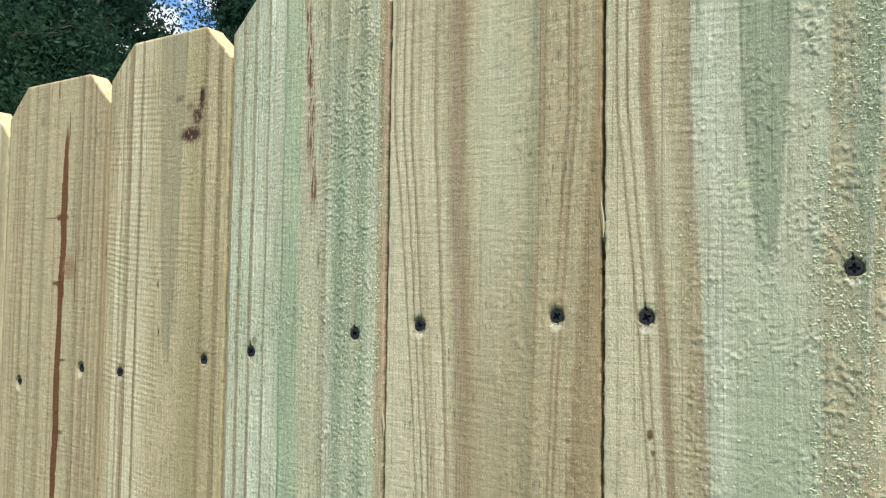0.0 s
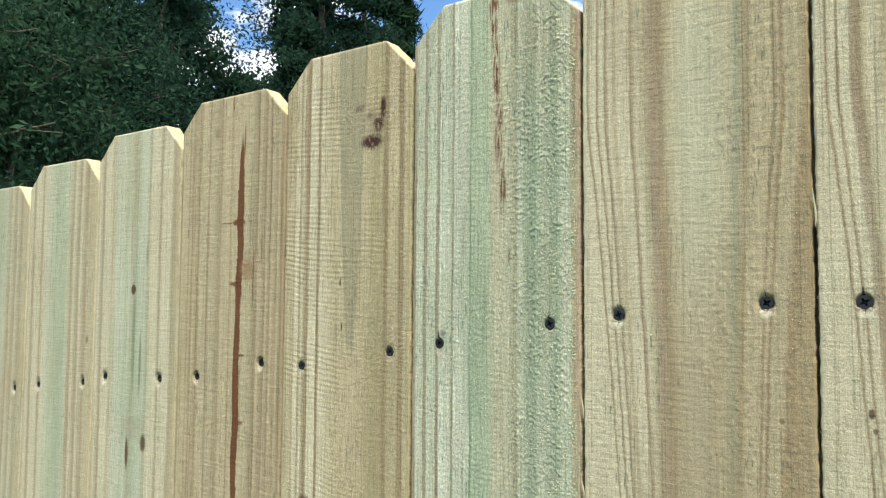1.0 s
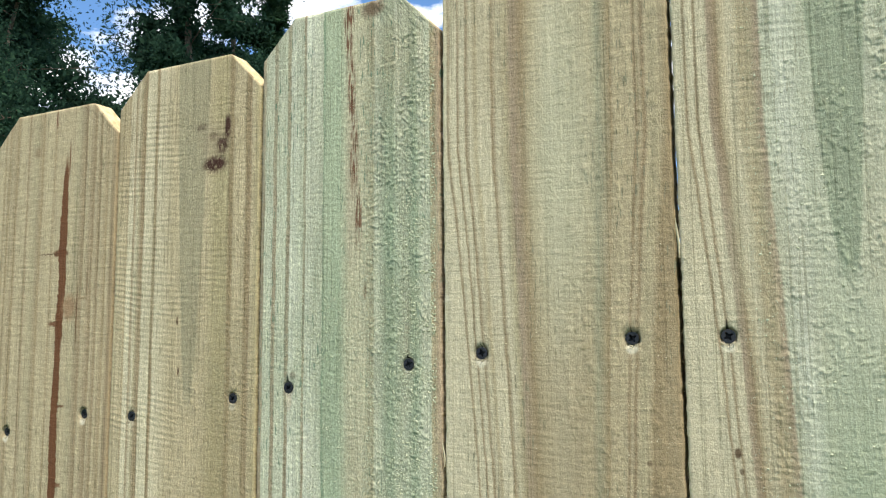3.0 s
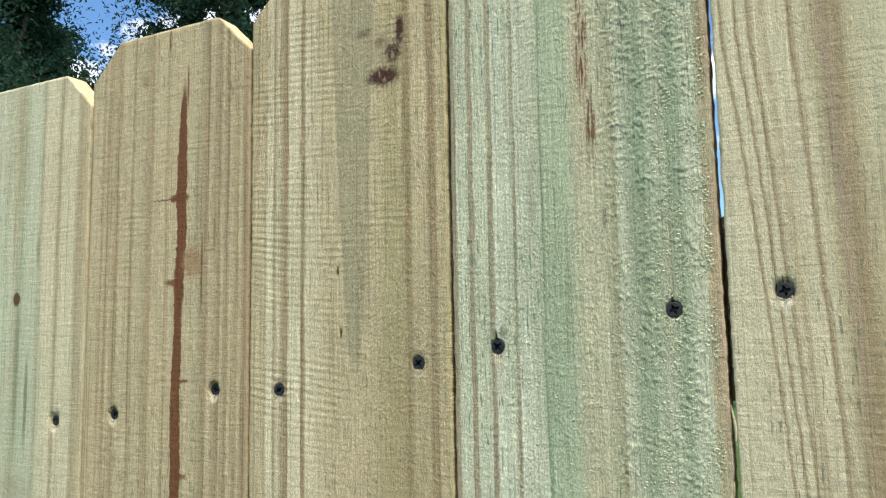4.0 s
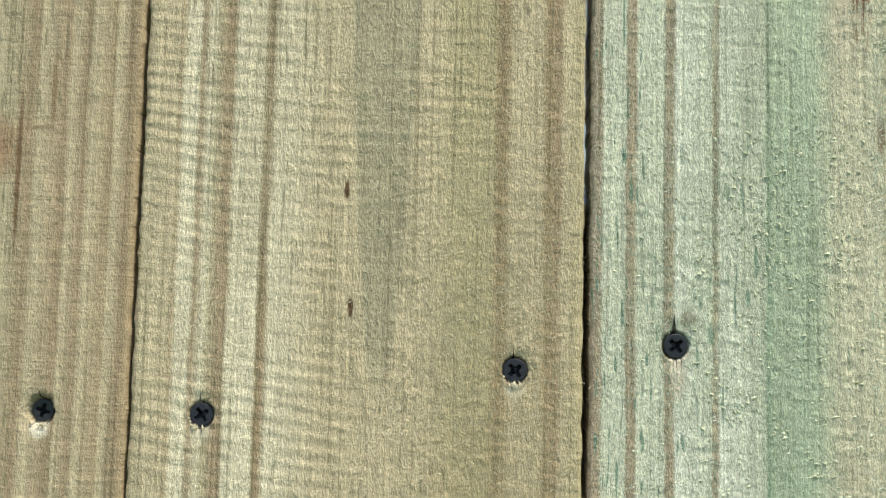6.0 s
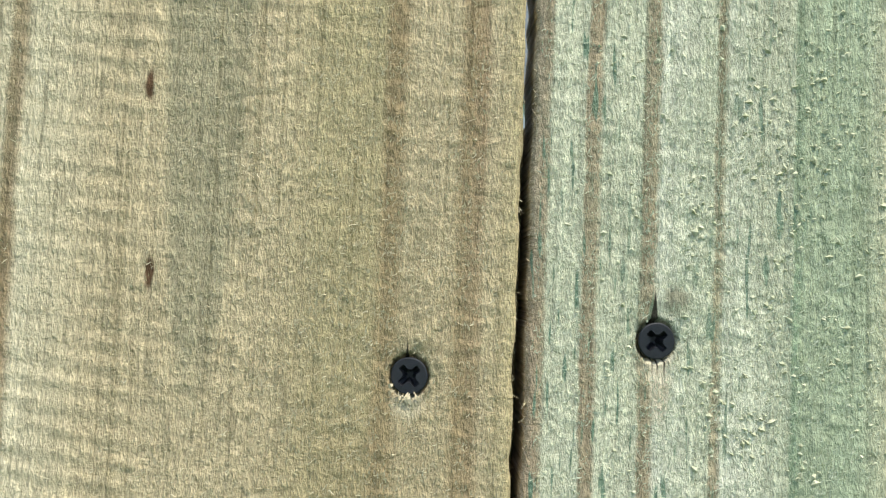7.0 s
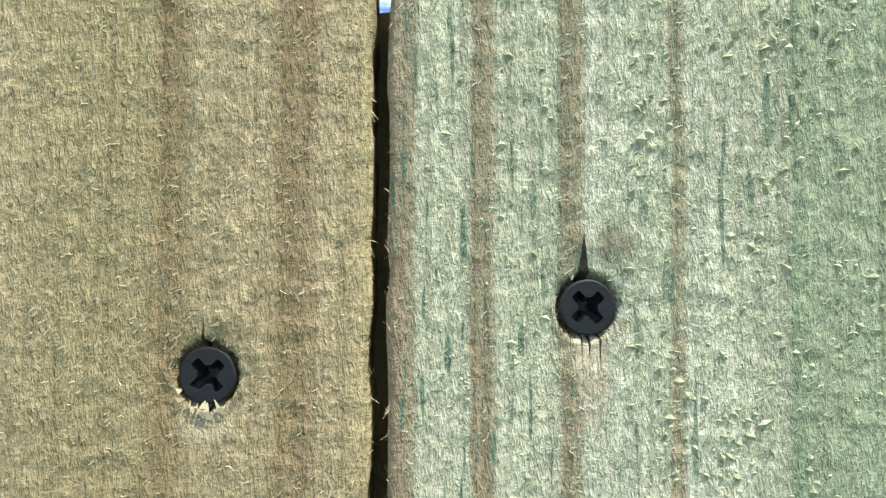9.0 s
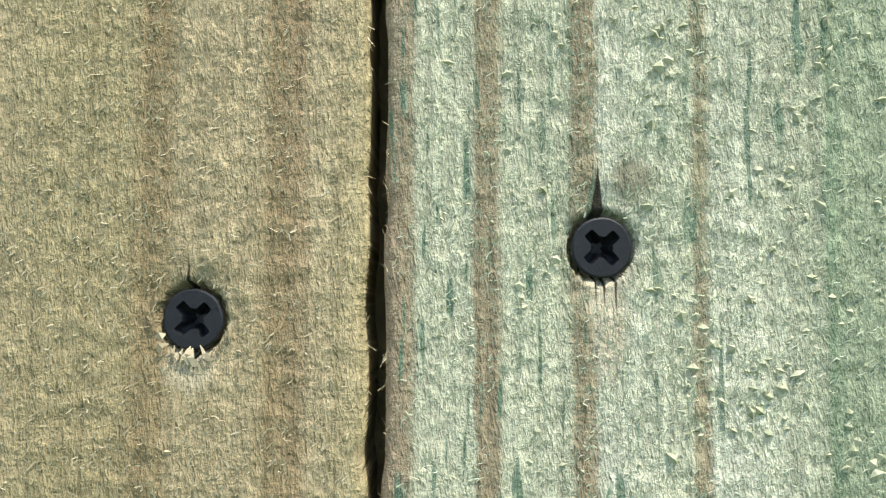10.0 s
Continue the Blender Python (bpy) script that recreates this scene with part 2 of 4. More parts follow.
def fibre_material(name, dark, light):
    """Loose fibres: each one its own shade."""
    k = Nodes(name)
    g = k.n.new("ShaderNodeNewGeometry")
    n = k.noise(k.obj(), (900.0,) * 3, 2.0, 0.5)
    c = k.mix(1.0, k.mix(g.outputs["Random Per Island"], dark, light), k.grey(k.span(n, 0.3, 0.7, 0.85, 1.12, False)), "MULTIPLY")
    return k.done(c, 0.9, None, spec=0.15)


STRAW = fibre_material("torn_wood_fibre", (0.45, 0.375, 0.22), (0.70, 0.62, 0.42))
STRAW_GREEN = fibre_material("green_tinted_fibre", (0.42, 0.45, 0.31), (0.66, 0.68, 0.50))
TORN = fibre_material("torn_rim_wood", (0.36, 0.30, 0.19), (0.52, 0.45, 0.30))
TUFT = fibre_material("tan_tuft", (0.42, 0.35, 0.22), (0.58, 0.50, 0.33))
TUFT_GREEN = fibre_material("green_tuft", (0.37, 0.385, 0.245), (0.57, 0.56, 0.39))
RAIL = simple("rail_pine", (0.24, 0.19, 0.105), 0.88, 60.0, 0.22, 0.0006, 0.0, 0.15)

# ---- fence, numbers ----
FACE, THICK = 0.384, 0.016          # front plane of the pickets, their thickness


def screw_marks(x, z, pale=0.9):
    """Split above the head, torn pale wood below it, dark bruise round it."""
    return ((x, z, 0.0050, 0.0052, (0.20, 0.165, 0.10), 0.4, 0.35), (x, z - 0.0052, 0.0030, 0.0030, PALE, pale, 0.35))


def coarse_noise(seed):
    """Smooth value noise over a lattice, as a function of two arrays."""
    table = np.random.RandomState(seed).rand(128, 128)

    def value(a, b):
        i, j = np.floor(a).astype(int), np.floor(b).astype(int)
        f, g = a - i, b - j
        f, g = f * f * (3 - 2 * f), g * g * (3 - 2 * g)
        i0, i1, j0, j1 = i % 128, (i + 1) % 128, j % 128, (j + 1) % 128
        return (table[i0, j0] * (1 - f) + table[i1, j0] * f) * (1 - g) + (table[i0, j1] * (1 - f) + table[i1, j1] * f) * g
    return value


def ramp01(v, a, b):
    q = np.clip((v - a) / (b - a), 0, 1)
    return q * q * (3 - 2 * q)


def relief(u, x, z, spec, seed):
    """How far the sawn face stands in front of its plane, in metres."""
    n1, n2, n3 = coarse_noise(seed), coarse_noise(seed + 1), coarse_noise(seed + 2)
    h = (n1(x / 0.0011 + 7, z / 0.0014) - 0.5) * 0.00015 + (n2(x / 0.004, z / 0.02) - 0.5) * 0.00025
    h += (n3(x / 0.0009, z / 0.06) - 0.5) * 0.00012
    for a, b, amp in spec.get("ripple", ()):
        m = ramp01(u, a - 0.06, a) * (1 - ramp01(u, b, b + 0.08))
        h += m * amp * np.sin(2 * np.pi * (z + 0.10 * x + (n2(x / 0.03, z / 0.05) - 0.5) * 0.004) / 0.0043) * (0.1 + 1.2 * n1(x / 0.02, z / 0.03))
    for a, b, amp in spec.get("fuzzy", ()):
        m = ramp01(u, a - 0.05, a + 0.03) * (1 - ramp01(u, b - 0.02, b + 0.03))
        patch = 0.25 + 0.75 * ramp01(n1(x / 0.008 + 3, z / 0.014), 0.35, 0.65)
        lump = 0.7 * ramp01(n2(x / 0.0018, z / 0.0012), 0.60, 0.92) + 0.6 * ramp01(n3(x / 0.0010, z / 0.0008), 0.58, 0.85)
        clump = ramp01(n3((x + 0.5 * z) / 0.0021 + 11, (z - 0.25 * x) / 0.0015), 0.50, 0.80) * (0.6 + 0.8 * n2(x / 0.0009 + 5, z / 0.0009))
        h += m * patch * (lump + 1.1 * clump) * amp
    return h


def picket_mesh(spec, seed):
    """Dog-eared board: rows of loops round its section, wobbling sides, relief on the face, chamfered upper corners."""
    w, top, ear, rise, foot = spec["w"], spec["top"], spec.get("ear", 0.027), spec.get("rise", 0.027), spec["foot"]
    step, fine = spec.get("step", 0.002), spec.get("fine")
    zs = list(np.arange(foot, 1.30, 0.1)) + list(np.arange(1.30, top - rise, step))
    if fine:
        zs = [q for q in zs if not fine[0] < q < fine[1]] + list(np.arange(fine[0], fine[1], fine[2]))
    zs = sorted(q for q in zs if q < top - rise - 0.0005) + list(np.linspace(top - rise, top, 15))
    keep = [zs[0]]
    for q in zs[1:]:
        if q - keep[-1] > 0.00045:
            keep.append(q)
    zs = np.array(keep)
    nx = spec.get("nx", 120)
    u = np.concatenate(([0, 0.003, 0.008], np.linspace(0.014, 0.986, nx), [0.992, 0.997, 1]))
    side, wob = coarse_noise(seed + 50), coarse_noise(seed + 51)
    rag = spec.get("rag", 0.0007)
    over = np.clip((zs - (top - rise)) / rise, 0, 1) * ear
    left = (side(zs / 0.05, zs * 0 + 2.3) - 0.5) * rag * 0.9 + (wob(zs / 0.004, zs * 0 + 5.1) - 0.5) * rag + over
    right = w + (side(zs / 0.05, zs * 0 + 9.3) - 0.5) * rag * 0.9 + (wob(zs / 0.004, zs * 0 + 11.1) - 0.5) * rag - over
    left, right = left + spec.get("tilt", 0.0) * (zs - 1.55), right + spec.get("tilt", 0.0) * (zs - 1.55)
    X = left[:, None] + (right - left)[:, None] * u[None, :]
    Z = np.repeat(zs[:, None], len(u), 1)
    Y = -relief(X / w, X, Z, spec, seed)
    edge = np.minimum(X - left[:, None], right[:, None] - X)
    r = 0.0014
    Y += r - np.sqrt(np.maximum(r * r - np.maximum(r - edge, 0) ** 2, 0))
    for sx, sz, sink, hole in spec["screws"]:
        d = np.hypot(X - sx, (Z - sz) * 0.94)
        Y += (0.0026 + sink) * (1 - ramp01(d, 0.0036, hole)) + 0.0005 * (1 - ramp01(d, 0.0040, 0.0075))
        Y -= 0.0005 * np.exp(-((d - 0.0046) / 0.0006) ** 2) * (wob(X / 0.0013, Z / 0.0013) > 0.55)
    rows, cols = X.shape
    loop = cols + 2
    co = np.zeros((rows, loop, 3))
    co[:, :cols, 0], co[:, :cols, 1], co[:, :cols, 2] = X, Y, Z
    co[:, cols] = np.stack((right, np.full(rows, THICK), zs), 1)
    co[:, cols + 1] = np.stack((left, np.full(rows, THICK), zs), 1)
    a = np.arange(rows - 1)[:, None] * loop + np.arange(loop)[None, :]
    b = np.arange(rows - 1)[:, None] * loop + (np.arange(loop)[None, :] + 1) % loop
    quads = np.stack((a, b, b + loop, a + loop), 2).reshape(-1, 4)
    mat = np.zeros((rows - 1, loop), int)
    mat[zs[:-1] >= top - rise - 1e-6, cols - 1:] = 1
    me = bpy.data.meshes.new("picket")
    faces = quads.tolist() + [list(range(loop))[::-1], [(rows - 1) * loop + q for q in range(loop)]]
    me.from_pydata(co.reshape(-1, 3).tolist(), [], faces)
    me.polygons.foreach_set("material_index", np.concatenate((mat.ravel(), [0, 1])).astype(np.int32))
    smooth = np.ones((rows - 1, loop), bool)
    smooth[:, cols - 1:] = False
    me.polygons.foreach_set("use_smooth", np.concatenate((smooth.ravel(), [False, False])))
    me.update()
    return me


def screw_mesh(seed):
    """Bugle-head screw: flat black head, cross recess cut into it, tapering neck. Its face looks to -y."""
    rnd = random.Random(seed)
    bm = bmesh.new()
    n = 40
    rad = [0.00355 * (1 + rnd.uniform(-0.012, 0.012)) for _ in range(n)]

    def ring(r_scale, y):
        return [bm.verts.new((rad[i] * r_scale * math.cos(i * math.tau / n), y, rad[i] * r_scale * math.sin(i * math.tau / n))) for i in range(n)]

    def cross(length, half, waist, y):
        out = []
        for q in range(4):
            t = q * math.pi / 2 + math.pi / 4
            for d, s in ((waist * 1.25, -half * 1.05), (length * 0.93, -half), (length, -half * 0.7), (length, half * 0.7), (length * 0.93, half), (waist * 1.25, half * 1.05)):
                out.append(bm.verts.new((d * math.cos(t) - s * math.sin(t), y, d * math.sin(t) + s * math.cos(t))))
        return out

    def close(loop):
        return [bm.edges.get((p, q)) or bm.edges.new((p, q)) for p, q in zip(loop, loop[1:] + loop[:1])]

    def skirt(p, q):
        for i in range(len(p)):
            bm.faces.new((p[i], p[(i + 1) % len(p)], q[(i + 1) % len(q)], q[i]))

    face = ring(0.93, 0.0)
    c1 = cross(0.00238, 0.00064, 0.00092, 0.0)
    bmesh.ops.triangle_fill(bm, edges=close(face) + close(c1), use_beauty=True)
    r1, r2, r3, r4 = ring(0.985, 0.00010), ring(1.0, 0.00032), ring(0.72, 0.0016), ring(0.55, 0.0045)
    skirt(face, r1), skirt(r1, r2), skirt(r2, r3), skirt(r3, r4)
    c2 = cross(0.00216, 0.00050, 0.00074, 0.0013)
    c3 = cross(0.00080, 0.00024, 0.00036, 0.0026)
    skirt(c1, c2), skirt(c2, c3)
    bm.faces.new(c3)
    bmesh.ops.recalc_face_normals(bm, faces=bm.faces)
    me = bpy.data.meshes.new("screw")
    bm.to_mesh(me)
    bm.free()
    me.materials.append(SCREW)
    return me


SCREW_MESHES = [screw_mesh(q) for q in range(4)]


def sliver_mesh(name, spec, seed, relief_seed, areas, material):
    """Loose saw fibres lying on the face: thin bent strips in matted drifts. areas: (x0, x1, z0, z1, count, length)."""
    rs = np.random.RandomState(seed)
    drift, rows = coarse_noise(seed + 1), coarse_noise(seed + 2)
    parts = []
    for x0, x1, z0, z1, count, length in areas:
        x, z = rs.uniform(x0, x1, count), rs.uniform(z0, z1, count)
        if z1 - z0 < 0.2:
            x, z = rs.normal((x0 + x1) / 2, (x1 - x0) * 0.40, count), rs.normal((z0 + z1) / 2, (z1 - z0) * 0.40, count)
        thick = 0.6 * drift(x / 0.0024, z / 0.0018) + 0.4 * rows(x / 0.010, z / 0.0021)
        keep = (thick > rs.uniform(0.20, 0.75, count)) & (x > 0.001) & (x < spec["w"] - 0.001)
        for q in spec["screws"]:
            keep &= (np.hypot(x - q[0], z - q[1]) > 0.0043) & ((abs(x - q[0] + 0.0005) > 0.0013) | (abs(z - q[1] - 0.005) > 0.006))
        x, z = x[keep], z[keep]
        n = len(x)
        t = rs.normal(math.pi / 2, 0.70, n)
        l = length * rs.uniform(0.35, 1.25, n)
        wd = rs.uniform(0.00003, 0.00010, n) * (length / 0.001) ** 0.5
        bend, lift = rs.normal(0, 0.28, n), rs.uniform(0.00004, 0.00034, n)
        y0 = -relief(x / spec["w"], x, z, spec, relief_seed)
        pts = []
        for q in range(3):
            f = q / 2
            a = t + bend * (f - 0.5) * 2
            cx, cz = x + l * (f - 0.5) * np.cos(a), z + l * (f - 0.5) * np.sin(a)
            y = y0 - 0.00003 - lift * (0.2 + f * f)
            half = wd * (1 - 0.6 * abs(f - 0.4))
            pts += [np.stack((cx - half * np.sin(a), y, cz + half * np.cos(a)), 1), np.stack((cx + half * np.sin(a), y - 0.00004, cz - half * np.cos(a)), 1)]
        parts.append(np.stack(pts, 1))
    co = np.concatenate(parts)
    b = np.arange(len(co))[:, None] * 6
    faces = np.concatenate((b + np.array((0, 1, 3, 2)), b + np.array((2, 3, 5, 4))))
    me = bpy.data.meshes.new(name)
    me.from_pydata(co.reshape(-1, 3).tolist(), [], faces.tolist())
    me.materials.append(material)
    return me


def splinter_mesh(name, seed, x, z0, z1, count, out):
    """Ragged fibres standing off a sawn edge into the gap."""
    rs = np.random.RandomState(seed)
    co, faces = [], []
    for _ in range(count):
        z, l = rs.uniform(z0, z1), rs.uniform(0.0004, 0.0016)
        a = rs.normal(1.15, 0.35) * rs.choice([-1, 1])
        wd, y = rs.uniform(0.00004, 0.0001), rs.uniform(0.0001, 0.0020)
        base = len(co)
        for q in range(3):
            s = q / 2
            cx, cz = x + out * (l * s * math.cos(a) - 0.0003), z + l * s * math.sin(a)
            co += [(cx, y - s * 0.0003, cz - wd * (1 - 0.8 * s)), (cx, y - s * 0.0003 + 0.00005, cz + wd * (1 - 0.8 * s))]
        faces += [(base, base + 1, base + 3, base + 2), (base + 2, base + 3, base + 5, base + 4)]
    me = bpy.data.meshes.new(name)
    me.from_pydata(co, [], faces)
    me.materials.append(STRAW)
    return me


# ---- fence ----
def ground_z(x, y):
    """The lawn falls away along the fence and levels out at some distance."""
    run = 7.0 * math.tanh(x / 7.0)
    return 0.118 * run + 0.02 + (0.04 * math.sin(x * 0.9 + 1.0) * math.sin(y * 0.7)) * min(1.0, abs(y - FACE) / 3.0)


fence = tagged(new("fence"), "new rough-sawn dog-eared pine fence, tan and green-tinted, on sloping lawn", "fence")


def picket(x, spec, seed, label=""):
    """One board with its screws, set with its left edge at x."""
    me = picket_mesh(spec, seed)
    me.materials.append(spec["mat"])
    me.materials.append(CUT)
    ob = new("picket", me)
    ob.parent = fence
    ob.location = (x, FACE, 0)
    if label:
        tagged(ob, label)
    for q, (sx, sz, sink, hole) in enumerate(spec["screws"]):
        s = new("screw", SCREW_MESHES[(seed + q) % 4])
        s.parent = ob
        s.matrix_basis = pose(sx, sink + 0.0001, sz, random.uniform(-3, 3), spec.get("spin", (0, 0))[q], random.uniform(-3, 3))
    return ob


LEFT = {-1: 0.0160, 0: -0.1250, 1: -0.2625, 2: -0.4020, 3: -0.5415, 4: -0.6890, 5: -0.8365, 6: -0.9865, 7: -1.1360, 8: -1.2860, 9: -1.436, 10: -1.586, 11: -1.736, -2: 0.158, -3: 0.299, -4: 0.440, -5: 0.581}
RIGHT = {-1: 0.1560, 0: 0.0105, 1: -0.1268, 2: -0.2650, 3: -0.4040, 4: -0.5430, 5: -0.6905, 6: -0.8380, 7: -0.9880, 8: -1.138, 9: -1.288, 10: -1.438, 11: -1.588, -2: 0.297, -3: 0.438, -4: 0.579, -5: 0.72}
TOPS = {-5: 1.931, -4: 1.914, 10: 1.669, 11: 1.652, -3: 1.897, -2: 1.880, -1: 1.863, 0: 1.845, 1: 1.8275, 2: 1.8085, 3: 1.7925, 4: 1.7755, 5: 1.7605, 6: 1.7415, 7: 1.7225, 8: 1.704, 9: 1.687}
# the two screws of each board: place across the world, height, how deep they sit
SCREWS = {-1: ((0.0370, 1.6140), (0.1280, 1.6250)), 0: ((-0.1030, 1.5890), (-0.0110, 1.6140)), 1: ((-0.2390, 1.5795), (-0.1515, 1.5880)),
          2: ((-0.3770, 1.5560), (-0.2870, 1.5725)), 3: ((-0.5190, 1.5315), (-0.4240, 1.5475)), 4: ((-0.6590, 1.5130), (-0.5700, 1.5310)),
          5: ((-0.8140, 1.5030), (-0.7180, 1.5070)), 6: ((-0.9520, 1.4840), (-0.8570, 1.4940)), 7: ((-1.1000, 1.4650), (-1.0080, 1.4760)),
          8: ((-1.255, 1.446), (-1.165, 1.457)), 9: ((-1.405, 1.428), (-1.315, 1.438)), 10: ((-1.555, 1.409), (-1.465, 1.419)), 11: ((-1.705, 1.39), (-1.615, 1.40)), -4: ((0.466, 1.668), (0.553, 1.678)), -5: ((0.607, 1.686), (0.694, 1.696)), -2: ((0.185, 1.632), (0.272, 1.642)), -3: ((0.325, 1.65), (0.412, 1.66))}
GRAIN = {
    -1: "0 D 1.5 L 2.4 D 3.4 L 5 D 6.5 T 13 T 14.3 D 18 H 22 T 25 R 28.5 R 29.5 L 38 L 40 R 46 T 55 D 58 T 70 L 80 B 84 T 95 T 108 D 112 T 126 B 140 T",
    0: "0 L 5.2 L 6.4 D 8 L 10.6 L 11.6 D 13.4 L 17 L 18.4 R 22.6 D 24 T 29 L 34 T 38 H 42.6 R 44.2 G 53 W 62 G 98 G 104 G 107 H 111 Q 114 S 117.5 E 124.5 E 126 G 128 T 134 L",
    1: "0 L 3.2 L 4.4 D 6.2 L 9.8 L 10.6 D 12.4 L 15.2 L 16 D 19 L 22.5 T 24.5 L 31.5 L 32.8 D 36 L 42 H 45 R 52 B 56 T 70 L 92 T 97 S 104.2 B 105.6 T 116 T 117.4 D 119.5 T 121.8 D 124 T 127 H 130 T 134 B",
    2: "0 R 3 P 3.8 G 10.2 G 10.7 P 13 P 13.8 G 21.6 G 22 P 24.3 P 25 W 35.3 G 35.7 P 37.1 P 38 W 50.9 G 51.4 F 52.0 F 53.4 M 64 M 71 Q 83 Q 89.5 S 91.5 G 99 E 104.5 E 106 G 119.5 E 123 G 130 G 131.2 H 137 R",
    3: "0 D 2 H 6 T 10.6 T 11.6 B 13.4 L 17.2 L 18.4 D 21.6 L 23.4 H 26.2 D 28.6 D 29.8 L 38.2 L 39.2 X 41.0 D 42.6 L 58 T 90 T 100 O 109.5 O 111 X 113.6 X 115.5 T 124 T 126 X 129.5 D 131 T 137 O",
    4: "0 B 4 T 12 T 14 B 16 T 20 B 22 T 30 B 32 T 42 T 43.5 D 46 T 54 H 61.5 B 64 T 74 T 76 B 78 T 97 T 104 H 111.5 D 114 T 122.5 D 124.5 T 128.8 D 131 T 137.2 B 139 T 143 D 146 B",
    5: "0 T 6 L 13 D 16 L 26 L 30 T 40 G 52 G 56 M 62 G 70 S 78 M 82 G 92 G 96 S 100 L 112 L 116 D 119 L 132 L 136 B 146 T",
    6: "0 T 8 L 14 D 18 L 30 L 34 D 38 L 50 G 66 M 80 M 92 G 98 T 102 D 106 L 116 D 120 L 130 D 134 T 148 T",
}
